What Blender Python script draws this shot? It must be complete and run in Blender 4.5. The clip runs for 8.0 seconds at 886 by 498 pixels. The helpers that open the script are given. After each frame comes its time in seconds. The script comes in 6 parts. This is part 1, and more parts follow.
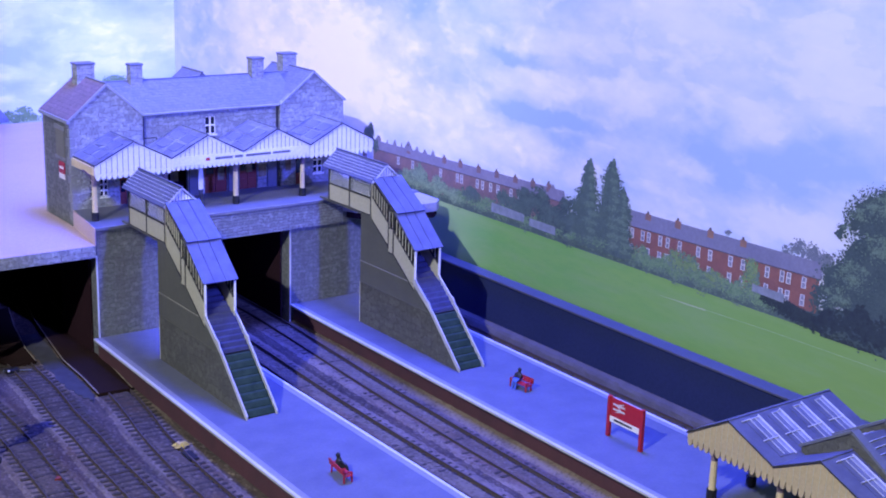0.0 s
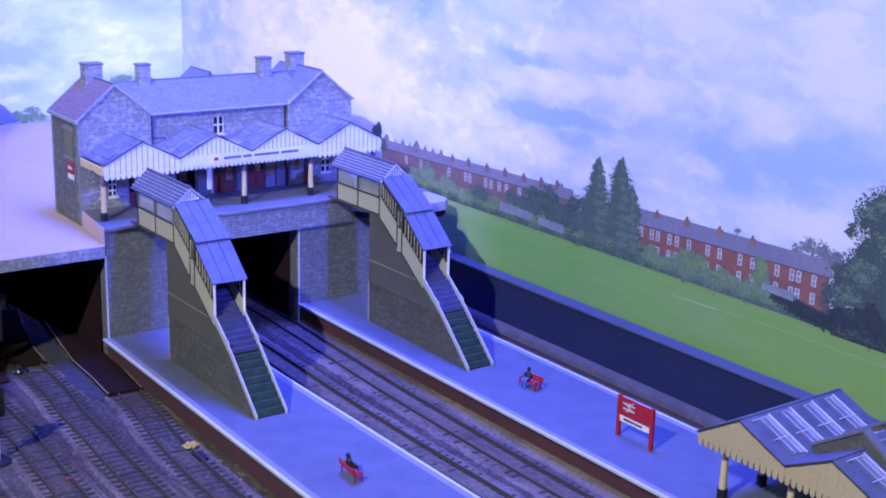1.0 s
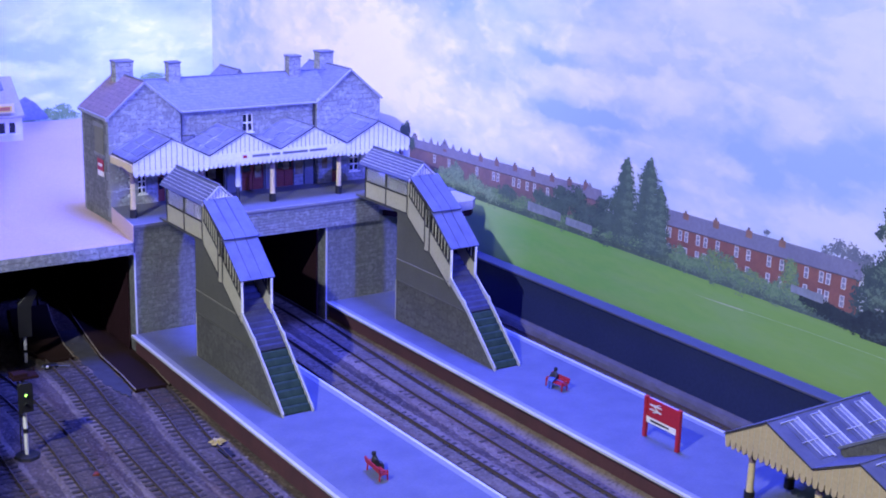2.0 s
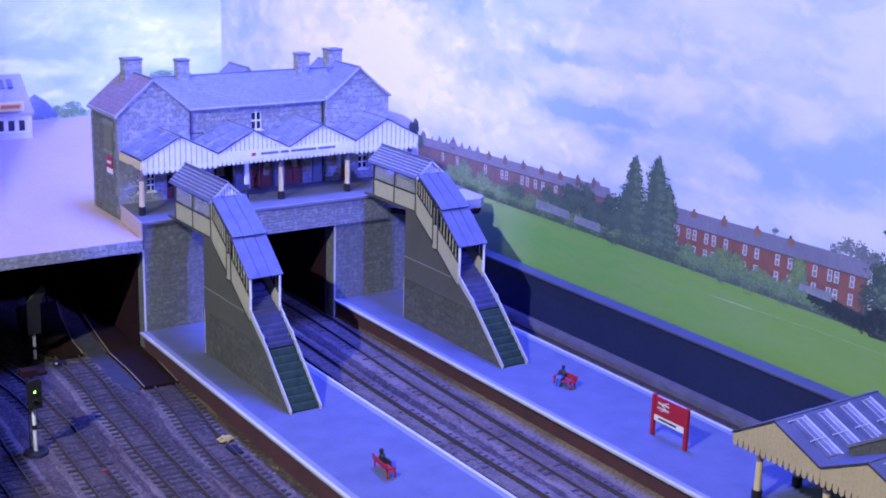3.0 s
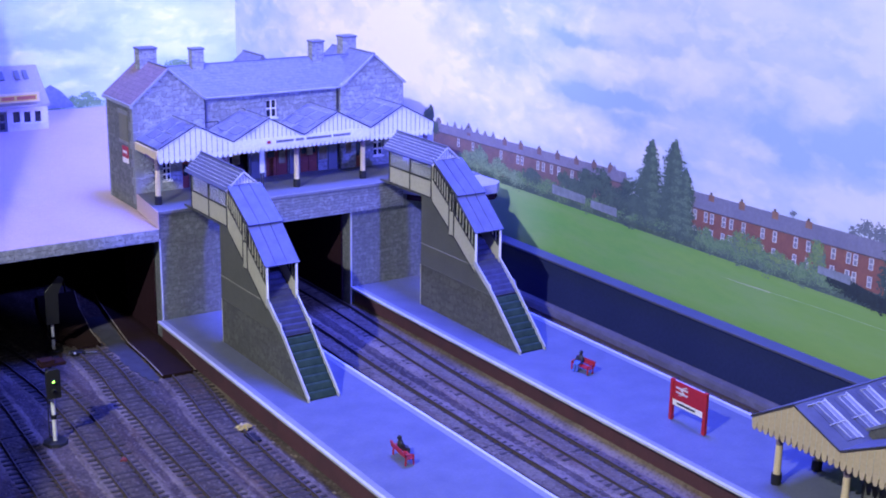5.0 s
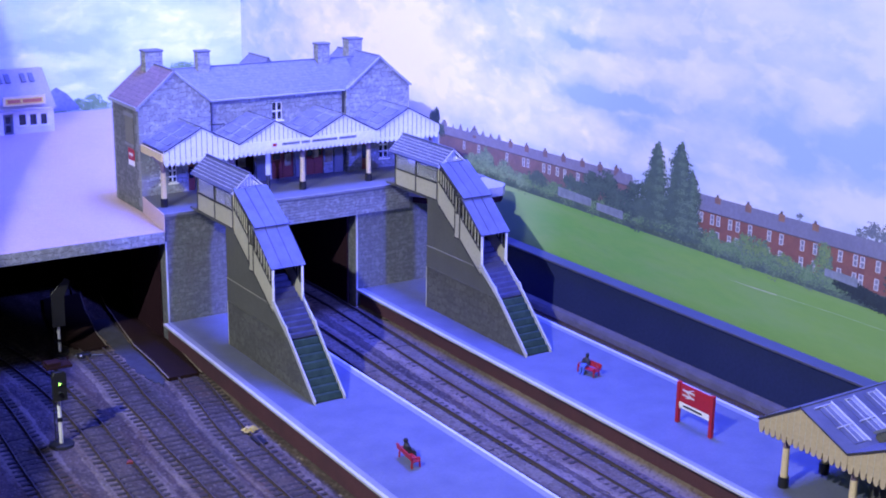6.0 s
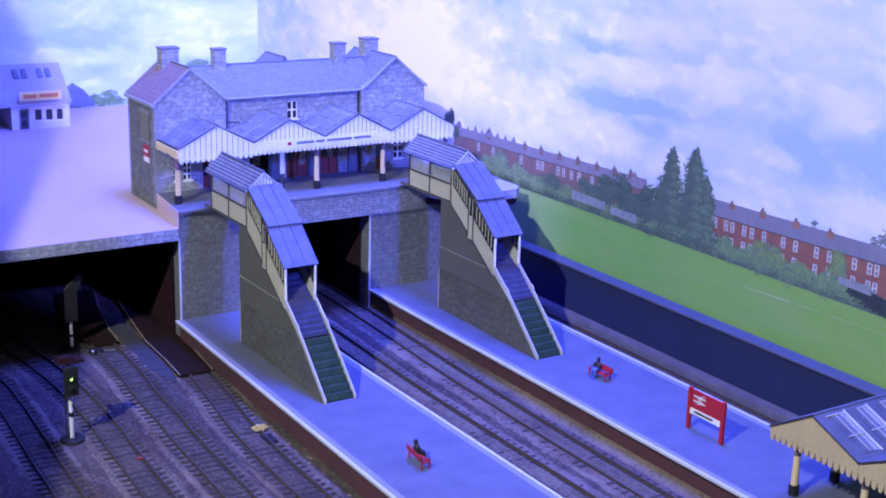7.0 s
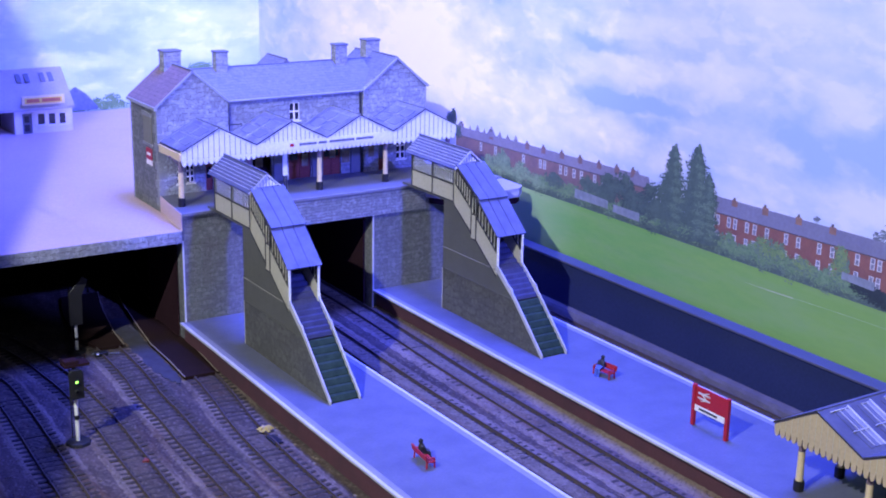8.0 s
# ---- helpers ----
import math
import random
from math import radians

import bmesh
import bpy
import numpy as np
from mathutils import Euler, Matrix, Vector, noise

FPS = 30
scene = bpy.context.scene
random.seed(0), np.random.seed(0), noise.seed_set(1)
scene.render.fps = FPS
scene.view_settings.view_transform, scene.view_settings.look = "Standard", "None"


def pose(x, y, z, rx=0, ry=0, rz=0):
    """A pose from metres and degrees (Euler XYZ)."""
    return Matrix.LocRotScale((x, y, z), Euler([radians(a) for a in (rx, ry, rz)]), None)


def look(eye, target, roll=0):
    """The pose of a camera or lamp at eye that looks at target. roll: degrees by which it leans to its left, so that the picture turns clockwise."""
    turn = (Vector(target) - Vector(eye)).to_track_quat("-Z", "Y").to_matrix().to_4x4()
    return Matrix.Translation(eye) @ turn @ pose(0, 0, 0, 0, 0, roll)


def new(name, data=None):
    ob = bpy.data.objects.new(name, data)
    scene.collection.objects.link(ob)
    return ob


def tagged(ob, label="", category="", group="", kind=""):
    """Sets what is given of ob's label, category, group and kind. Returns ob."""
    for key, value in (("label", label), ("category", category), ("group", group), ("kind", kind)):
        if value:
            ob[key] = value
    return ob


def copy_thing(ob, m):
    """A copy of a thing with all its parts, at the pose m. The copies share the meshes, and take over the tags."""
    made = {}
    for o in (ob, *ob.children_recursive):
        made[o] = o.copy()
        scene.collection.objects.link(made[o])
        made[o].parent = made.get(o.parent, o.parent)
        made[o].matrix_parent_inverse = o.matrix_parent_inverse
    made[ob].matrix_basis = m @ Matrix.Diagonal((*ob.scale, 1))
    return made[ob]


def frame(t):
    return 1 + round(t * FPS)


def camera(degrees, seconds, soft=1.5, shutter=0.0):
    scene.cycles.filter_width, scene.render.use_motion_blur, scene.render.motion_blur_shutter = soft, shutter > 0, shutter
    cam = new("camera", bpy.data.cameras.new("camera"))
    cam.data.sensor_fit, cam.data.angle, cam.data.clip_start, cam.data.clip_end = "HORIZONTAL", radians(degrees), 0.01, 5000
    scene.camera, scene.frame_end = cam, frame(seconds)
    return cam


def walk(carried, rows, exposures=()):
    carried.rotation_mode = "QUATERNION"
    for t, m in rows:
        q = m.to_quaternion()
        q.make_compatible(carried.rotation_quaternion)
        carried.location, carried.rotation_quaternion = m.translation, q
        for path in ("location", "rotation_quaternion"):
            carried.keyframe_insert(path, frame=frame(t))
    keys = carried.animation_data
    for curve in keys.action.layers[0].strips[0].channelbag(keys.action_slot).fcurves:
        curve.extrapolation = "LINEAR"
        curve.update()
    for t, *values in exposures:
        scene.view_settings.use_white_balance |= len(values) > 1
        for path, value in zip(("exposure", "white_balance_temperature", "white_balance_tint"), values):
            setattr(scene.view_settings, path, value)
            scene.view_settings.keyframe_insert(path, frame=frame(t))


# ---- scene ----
# A 4 mm scale model railway station in front of a printed backdrop. Lengths below are in units of 1.27 mm, at which the rails lie 16.5 mm apart; U turns them into metres.
U = 0.00127
cam = camera(37.26, 8.0, soft=1.9)
EYE = (-422.7, -749.1, 275.2)
ROWS = [
    (0.0, 0.0, 0.0, 0.0, -36.32, -15.24, 1.82),
    (0.5, -0.5, 0.5, 0.6, -36.62, -15.31, 1.76),
    (1.0, -0.7, 1.5, 1.0, -36.03, -15.37, 1.56),
    (1.5, 0.2, 1.6, 1.0, -35.28, -15.43, 1.63),
    (2.0, -0.5, 1.7, 0.5, -34.79, -15.41, 1.70),
    (2.2, -0.5, 1.7, 0.5, -34.64, -15.42, 1.59),
    (3.3, -0.1, 0.8, 0.4, -34.32, -15.59, 1.77),
    (3.5, -0.1, 0.8, 0.4, -34.32, -15.67, 1.81),
    (4.0, 0.4, 1.6, 0.8, -34.44, -15.75, 1.67),
    (4.5, -1.0, 1.2, 1.1, -34.55, -15.79, 1.52),
    (5.0, 0.8, 2.0, 0.0, -33.63, -16.11, 0.92),
    (5.2, 0.8, 2.0, 0.0, -33.56, -16.11, 1.09),
    (6.3, 0.4, 3.0, -0.2, -33.38, -15.98, 0.82),
    (6.5, 0.4, 3.0, -0.2, -33.22, -15.91, 1.29),
    (7.0, 0.3, 3.4, 0.2, -32.86, -15.99, 1.64),
    (7.5, 0.2, 2.7, -0.1, -32.67, -15.95, 1.26),
    (8.0, 0.0, 2.1, 0.1, -32.68, -15.97, 1.02),
]
walk(cam, [(t, pose(U * (EYE[0] + x), U * (EYE[1] + y), U * (EYE[2] + z), 90 + pitch, 0, yaw) @ pose(0, 0, 0, 0, 0, roll))
           for t, x, y, z, yaw, pitch, roll in ROWS],
     exposures=((0.0, -0.06), (4.5, -0.03), (6.5, 0.05), (8.0, 0.05)))

# ---- light ----
world = bpy.data.worlds.new("room_light")
scene.world = world
world.use_nodes = True
world.node_tree.nodes["Background"].inputs[0].default_value = (0.32, 0.36, 0.80, 1)
world.node_tree.nodes["Background"].inputs[1].default_value = 0.10


def lamp(name, kind, eye, target, watts, colour, radius):
    data = bpy.data.lights.new(name, kind)
    data.energy, data.color, data.shadow_soft_size = watts * 1.27 ** 2, colour, U * radius
    ob = new(name, data)
    ob.matrix_world = look([U * a for a in eye], [U * a for a in target])
    return ob


overhead_blue_lamp = lamp("overhead_blue_lamp", "SPOT", (45, -60, 760), (345, 20, 0), 98, (0.055, 0.085, 1.0), 135)
overhead_blue_lamp.data.spot_size, overhead_blue_lamp.data.spot_blend = radians(101), 0.35
front_blue_lamp = lamp("front_blue_lamp", "SPOT", (-12, -1050, 520), (-25, 30, 108), 86, (0.085, 0.11, 1.0), 16)
front_blue_lamp.data.spot_size, front_blue_lamp.data.spot_blend = radians(17.5), 0.35
white_lamp = lamp("white_lamp", "SPOT", (-828, -592, 738), (9, -916, 1178), 52, (0.88, 0.91, 1.0), 7)
# unseen fill, added to brighten the printed sky and field
backdrop_fill = lamp("backdrop_fill", "SPOT", (-250, -50, 480), (118, 170, 230), 3.8, (0.86, 0.88, 1.0), 40)
backdrop_fill.data.spot_size, backdrop_fill.data.spot_blend = radians(78), 0.6
# a half-space cone ends the white beam along one plane
white_lamp.data.spot_size, white_lamp.data.spot_blend = radians(180), 0.008


# ---- materials ----
def rgba(c):
    return (c[0], c[1], c[2], 1)


def node(nt, kind, **inputs):
    n = nt.nodes.new(kind)
    for key, value in inputs.items():
        n.inputs[key.replace("_", " ")].default_value = value
    return n


def place(nt):
    """World position in units of the plan."""
    geo = nt.nodes.new("ShaderNodeNewGeometry")
    mm = nt.nodes.new("ShaderNodeVectorMath")
    mm.operation = "SCALE"
    mm.inputs["Scale"].default_value = 1 / U
    nt.links.new(geo.outputs["Position"], mm.inputs[0])
    return mm.outputs[0]


def mixed(nt, fac, a, b, blend="MIX"):
    m = nt.nodes.new("ShaderNodeMix")
    m.data_type, m.blend_type = "RGBA", blend
    for sock, value in ((m.inputs["Factor"], fac), (m.inputs["A"], a), (m.inputs["B"], b)):
        if isinstance(value, bpy.types.NodeSocket):
            nt.links.new(value, sock)
        else:
            sock.default_value = value
    return m.outputs["Result"]


def stretch(nt, value, lo, hi, a=0.0, b=1.0):
    m = nt.nodes.new("ShaderNodeMapRange")
    for key, v in (("From Min", lo), ("From Max", hi), ("To Min", a), ("To Max", b)):
        m.inputs[key].default_value = v
    nt.links.new(value, m.inputs["Value"])
    return m.outputs["Result"]


def cloud(nt, where, size, detail=3.0, rough=0.55, squash=(1, 1, 1)):
    """Noise with features of about size millimetres."""
    if squash != (1, 1, 1):
        m = nt.nodes.new("ShaderNodeVectorMath")
        m.operation = "MULTIPLY"
        m.inputs[1].default_value = squash
        nt.links.new(where, m.inputs[0])
        where = m.outputs[0]
    n = node(nt, "ShaderNodeTexNoise", Scale=1.0 / size, Detail=detail, Roughness=rough)
    nt.links.new(where, n.inputs["Vector"])
    return n.outputs["Fac"]


def start(name, rough, spec=0.4, metal=0.0):
    m = bpy.data.materials.new(name)
    m.use_nodes = True
    b = m.node_tree.nodes["Principled BSDF"]
    b.inputs["Roughness"].default_value, b.inputs["Metallic"].default_value = rough, metal
    b.inputs["Specular IOR Level"].default_value = spec
    return m, m.node_tree, b


def relief(nt, b, height, depth, strength=0.6):
    n = node(nt, "ShaderNodeBump", Strength=strength, Distance=U * depth)
    nt.links.new(height, n.inputs["Height"])
    nt.links.new(n.outputs["Normal"], b.inputs["Normal"])


def paint(name, colour, other=None, rough=0.6, spec=0.4, grain=2.0, patch=25.0, amount=0.5, depth=0.15, metal=0.0, lo=0.35, hi=0.7, island=0.0, squash=(1, 1, 1), twin=0.0):
    """Painted or printed surface: a colour that drifts to another in patches, fine grain and slight relief."""
    m, nt, b = start(name, rough, spec, metal)
    other = other or tuple(c * 0.72 for c in colour)
    w = place(nt)
    c = mixed(nt, stretch(nt, cloud(nt, w, patch, 4, 0.55, squash), lo, hi, 0, amount), rgba(colour), rgba(other))
    fine = cloud(nt, w, grain, 3)
    c = mixed(nt, stretch(nt, fine, 0.3, 0.75, 0.0, 0.45), c, rgba(tuple(v * 0.62 for v in colour)))
    if twin:
        clump = nt.nodes.new("ShaderNodeNewGeometry")
        c = mixed(nt, stretch(nt, clump.outputs["Random Per Island"], 0.0, 1.0, 0.0, twin), c, rgba(other))
    if island:
        geo = nt.nodes.new("ShaderNodeNewGeometry")
        info = nt.nodes.new("ShaderNodeObjectInfo")
        add = nt.nodes.new("ShaderNodeMath")
        add.operation = "ADD"
        nt.links.new(geo.outputs["Random Per Island"], add.inputs[0])
        nt.links.new(info.outputs["Random"], add.inputs[1])
        c = mixed(nt, stretch(nt, add.outputs[0], 0, 2, 0, island), c, rgba(tuple(v * 0.3 for v in other)))
    nt.links.new(c, b.inputs["Base Color"])
    relief(nt, b, fine, depth)
    return m


def masonry(name, a, bcol, joint, long, high, gap, rough=0.8, wander=1.2, stain=(0.1, 0.1, 0.1), depth=0.25, blotch=0.5):
    """Printed stone, brick or slate courses: long x high pieces, coursed by height."""
    m, nt, b = start(name, rough, 0.3)
    w = place(nt)
    sep = nt.nodes.new("ShaderNodeSeparateXYZ")
    nt.links.new(w, sep.inputs[0])
    add = nt.nodes.new("ShaderNodeMath")
    add.operation = "ADD"
    nt.links.new(sep.outputs["X"], add.inputs[0])
    nt.links.new(sep.outputs["Y"], add.inputs[1])
    com = nt.nodes.new("ShaderNodeCombineXYZ")
    nt.links.new(add.outputs[0], com.inputs["X"])
    nt.links.new(sep.outputs["Z"], com.inputs["Y"])
    shake = node(nt, "ShaderNodeTexNoise", Scale=0.16, Detail=3.0)
    nt.links.new(w, shake.inputs["Vector"])
    off = nt.nodes.new("ShaderNodeVectorMath")
    off.operation = "MULTIPLY_ADD"
    off.inputs[1].default_value = (wander, wander, 0)
    nt.links.new(shake.outputs["Color"], off.inputs[0])
    nt.links.new(com.outputs[0], off.inputs[2])
    br = node(nt, "ShaderNodeTexBrick", Color1=rgba(a), Color2=rgba(bcol), Mortar=rgba(joint), Scale=1.0)
    br.inputs["Mortar Size"].default_value, br.inputs["Brick Width"].default_value, br.inputs["Row Height"].default_value = gap, long, high
    br.inputs["Mortar Smooth"].default_value = 0.4
    nt.links.new(off.outputs[0], br.inputs["Vector"])
    c = mixed(nt, stretch(nt, cloud(nt, w, 14, 5, 0.65), 0.42, 0.7, 0, 0.65), br.outputs["Color"], rgba(stain))
    c = mixed(nt, stretch(nt, cloud(nt, w, 4.5, 4, 0.6, (1, 1, 1.5)), 0.46, 0.64, 0, blotch), c, rgba(tuple(v * 0.55 for v in a)))
    c = mixed(nt, stretch(nt, cloud(nt, w, 3.0, 4, 0.6), 0.5, 0.72, 0, blotch), c, rgba(tuple(v * 1.45 for v in a)))
    c = mixed(nt, stretch(nt, cloud(nt, w, 1.2, 3), 0.35, 0.75, 0, 0.35), c, rgba(tuple(v * 1.3 for v in a)))
    nt.links.new(c, b.inputs["Base Color"])
    relief(nt, b, br.outputs["Fac"], -depth, 0.5)
    return m


def glass(name, tint, rough=0.08):
    m, nt, b = start(name, rough, 0.5)
    b.inputs["Base Color"].default_value = rgba(tint)
    b.inputs["Transmission Weight"].default_value = 0.85
    b.inputs["IOR"].default_value = 1.2
    return m


STONE = masonry("grey_stone_print", (0.315, 0.325, 0.355), (0.20, 0.207, 0.232), (0.12, 0.12, 0.135), 8.4, 3.3, 0.34, wander=5.0, stain=(0.145, 0.15, 0.155), blotch=0.75)
GIRDER = masonry("coursed_stone_print", (0.25, 0.262, 0.29), (0.17, 0.178, 0.20), (0.10, 0.10, 0.11), 7.5, 2.0, 0.34, wander=2.4, stain=(0.13, 0.135, 0.145), blotch=0.7)
OLIVE_BOARD = paint("olive_board", (0.20, 0.20, 0.14), (0.15, 0.15, 0.11), grain=1.5, patch=8, amount=0.7)
QUOIN = paint("dressed_stone", (0.27, 0.28, 0.30), (0.19, 0.20, 0.215), grain=1.4, patch=6, amount=0.8, rough=0.85)
PIER = masonry("bridge_stone_print", (0.172, 0.182, 0.175), (0.105, 0.112, 0.112), (0.09, 0.09, 0.09), 6.6, 2.9, 0.32, wander=4.5, stain=(0.105, 0.105, 0.105), blotch=0.7)
RUBBLE = masonry("olive_stone_print", (0.112, 0.113, 0.103), (0.078, 0.079, 0.074), (0.058, 0.057, 0.052), 10.5, 5.2, 0.45, wander=9.0, stain=(0.062, 0.063, 0.060), blotch=0.55)
OLIVE_CARD = paint("olive_card", (0.118, 0.120, 0.104), grain=1.5, patch=20, amount=0.6)
LEDGE = paint("olive_ledge", (0.26, 0.26, 0.22), grain=1.5, patch=8, amount=0.6)
SLATE = masonry("grey_slate_print", (0.165, 0.175, 0.22), (0.125, 0.135, 0.175), (0.10, 0.105, 0.14), 3.4, 1.5, 0.16, rough=0.65, wander=0.9, blotch=0.35, stain=(0.17, 0.17, 0.2), depth=0.12)
TERRACOTTA = masonry("brown_slate_print", (0.23, 0.165, 0.18), (0.17, 0.125, 0.14), (0.115, 0.09, 0.10), 4.2, 2.1, 0.2, rough=0.65, wander=0.8, blotch=0.35, stain=(0.2, 0.15, 0.16), depth=0.12)


def translucent_sheet():
    """Dusty semi-clear canopy glazing that lets some light through."""
    m, nt, b = start("dusty_clear_sheet", 0.5, 0.3)
    w = place(nt)
    c = mixed(nt, stretch(nt, cloud(nt, w, 14, 4), 0.35, 0.7), rgba((0.34, 0.35, 0.42)), rgba((0.22, 0.23, 0.30)))
    c = mixed(nt, stretch(nt, cloud(nt, w, 5, 4, 0.6, (0.25, 1.6, 0.25)), 0.48, 0.62, 0, 0.8), c, rgba((0.60, 0.61, 0.66)))
    c = mixed(nt, stretch(nt, cloud(nt, w, 7, 4, 0.65), 0.48, 0.64, 0, 0.75), c, rgba((0.105, 0.11, 0.15)))
    nt.links.new(c, b.inputs["Base Color"])
    through_light = nt.nodes.new("ShaderNodeBsdfTranslucent")
    through_light.inputs["Color"].default_value = (0.6, 0.62, 0.78, 1)
    mix = nt.nodes.new("ShaderNodeMixShader")
    mix.inputs[0].default_value = 0.55
    nt.links.new(b.outputs[0], mix.inputs[1])
    nt.links.new(through_light.outputs[0], mix.inputs[2])
    nt.links.new(mix.outputs[0], nt.nodes["Material Output"].inputs["Surface"])
    return m


CLEAR_SHEET = translucent_sheet()
SHEET = paint("blue_grey_sheet", (0.118, 0.125, 0.175), (0.075, 0.08, 0.12), grain=1.6, patch=9, amount=0.9, rough=0.5, depth=0.08)
PLATFORM = paint("grey_blue_paving", (0.135, 0.145, 0.205), (0.090, 0.100, 0.155), grain=1.5, patch=16, amount=0.8, rough=0.55, depth=0.06)
DECK = paint("grey_paving", (0.145, 0.15, 0.17), grain=1.0, patch=25, amount=0.6, rough=0.7, depth=0.08)
PLATEAU = paint("pale_pink_card", (0.60, 0.45, 0.44), (0.52, 0.395, 0.40), grain=1.2, patch=50, amount=0.5, rough=0.75, depth=0.05)
PALE_SLAB = paint("pale_grey_slab", (0.40, 0.38, 0.41), (0.30, 0.29, 0.33), grain=1.4, patch=14, amount=0.6)
EDGE_WHITE = paint("white_line_paint", (0.62, 0.62, 0.63), (0.45, 0.45, 0.48), grain=1.2, patch=12, amount=0.5, rough=0.6)
SLABS = paint("pale_edge_slabs", (0.27, 0.275, 0.34), (0.20, 0.21, 0.28), grain=1.0, patch=14, amount=0.6)
VERGE = paint("grey_verge", (0.112, 0.102, 0.104), (0.070, 0.063, 0.066), grain=1.2, patch=12, amount=0.8, rough=0.95, depth=0.5)
BROWN = paint("brown_platform_wall", (0.092, 0.036, 0.046), (0.052, 0.028, 0.038), grain=1.5, patch=16, amount=0.7, rough=0.85)


def stones(name, grey, brown, dust, dusty, dirt):
    """Ballast: grey to reddish brown stones, with pale dusty streaks along the tracks and dark dirt."""
    m, nt, b = start(name, 0.95, 0.15)
    w = place(nt)
    c = mixed(nt, stretch(nt, cloud(nt, w, 22, 4, 0.6, (1, 0.3, 1)), 0.40, 0.62), rgba(grey), rgba(brown))
    c = mixed(nt, stretch(nt, cloud(nt, w, 13, 4, 0.55, (1, 0.08, 1)), 0.44, 0.58, 0, dusty), c, rgba(dust))
    c = mixed(nt, stretch(nt, cloud(nt, w, 9, 4, 0.65, (1, 0.4, 1)), 0.46, 0.66, 0, dirt), c, rgba((0.038, 0.030, 0.030)))
    cells = node(nt, "ShaderNodeTexVoronoi", Scale=0.75)
    nt.links.new(w, cells.inputs["Vector"])
    bw = nt.nodes.new("ShaderNodeSeparateColor")
    nt.links.new(cells.outputs["Color"], bw.inputs[0])
    c = mixed(nt, stretch(nt, bw.outputs[0], 0.0, 0.45, 0.40, 0.0), c, rgba((0.022, 0.018, 0.017)))
    c = mixed(nt, stretch(nt, bw.outputs[1], 0.75, 1.0, 0.0, 0.35), c, rgba((0.23, 0.195, 0.175)))
    nt.links.new(c, b.inputs["Base Color"])
    relief(nt, b, cells.outputs["Distance"], -0.4, 0.6)
    return m


BALLAST = stones("brown_ballast", (0.060, 0.051, 0.043), (0.095, 0.059, 0.039), (0.190, 0.152, 0.116), 0.95, 0.6)
# darker than BALLAST: shade along the platform wall is put into the ground colour
SHADED_GROUND = stones("dark_brown_ballast", (0.056, 0.044, 0.041), (0.072, 0.046, 0.038), (0.108, 0.084, 0.072), 0.7, 0.7)
# main tracks paler, sidings darker: their difference in light is put into colour
BALLAST_PALE = stones("purple_brown_ballast", (0.132, 0.106, 0.090), (0.142, 0.096, 0.074), (0.220, 0.176, 0.145), 0.9, 0.4)
TRACKBED = stones("paler_trackbed", (0.132, 0.108, 0.086), (0.134, 0.096, 0.068), (0.168, 0.140, 0.108), 0.8, 0.5)
TRACKBED_DARK = stones("darker_trackbed", (0.066, 0.056, 0.047), (0.078, 0.053, 0.039), (0.105, 0.086, 0.067), 0.8, 0.6)
BARE_CARD = paint("grey_blue_card", (0.062, 0.062, 0.074), (0.046, 0.044, 0.050), grain=1.4, patch=7, amount=1.0, rough=0.9, spec=0.15)
SLEEPER_DUSTY = paint("dusty_sleeper", (0.050, 0.042, 0.038), (0.074, 0.062, 0.052), grain=1.0, patch=6, amount=0.9, rough=0.95, spec=0.15, island=0.25)
RUST = paint("rusty_rail", (0.072, 0.054, 0.051), grain=1.0, patch=10, amount=0.5, rough=0.7)
HALL_FLOOR = paint("grey_hall_floor", (0.16, 0.15, 0.14), (0.11, 0.105, 0.10), grain=6, patch=160, amount=0.8, rough=0.6)
HALL_BOARD = paint("dark_skirting_board", (0.04, 0.036, 0.034), grain=3, patch=60, amount=0.6, rough=0.7)
CORK_EDGE = paint("worn_board_edge", (0.30, 0.25, 0.19), (0.16, 0.13, 0.10), grain=1.0, patch=6, amount=0.9)
CORK = paint("dark_brown_board", (0.019, 0.010, 0.009), (0.028, 0.0135, 0.012), grain=1.4, patch=18, amount=0.6, rough=0.95, spec=0.1)
CREAM = paint("cream_paint", (0.72, 0.58, 0.32), (0.62, 0.5, 0.28), grain=1.5, patch=15, amount=0.4)
# CREAM darkened for the awning: the lamp's falloff is put into the colour
CREAM_DIM = paint("dim_cream_paint", (0.52, 0.42, 0.26), (0.44, 0.35, 0.22), grain=1.5, patch=12, amount=0.5)
CREAM_PALE = paint("pale_cream_card", (0.50, 0.48, 0.37), (0.42, 0.40, 0.31), grain=1.5, patch=12, amount=0.4)
WHITE = paint("white_paint", (0.86, 0.85, 0.80), (0.76, 0.75, 0.71), grain=1.5, patch=14, amount=0.4)
STAIR_EDGE = paint("grey_white_edge", (0.54, 0.54, 0.56), (0.36, 0.36, 0.38), grain=1.2, patch=8, amount=0.6)
EAVE_EDGE = paint("dull_pale_edge", (0.36, 0.37, 0.41), (0.26, 0.27, 0.31), grain=1.2, patch=8, amount=0.6)
GROOVE = paint("grey_groove", (0.22, 0.22, 0.24), amount=0.3)
BLACK = paint("black_paint", (0.018, 0.018, 0.02), amount=0.4, rough=0.5)
DARK_FRAME = paint("dark_frame", (0.045, 0.045, 0.05), amount=0.4, rough=0.6)
# near-black for black parts, and for shade painted below decks and inside openings
DARK_VOID = paint("near_black", (0.030, 0.015, 0.019), amount=0.3, rough=1.0, spec=0.0)
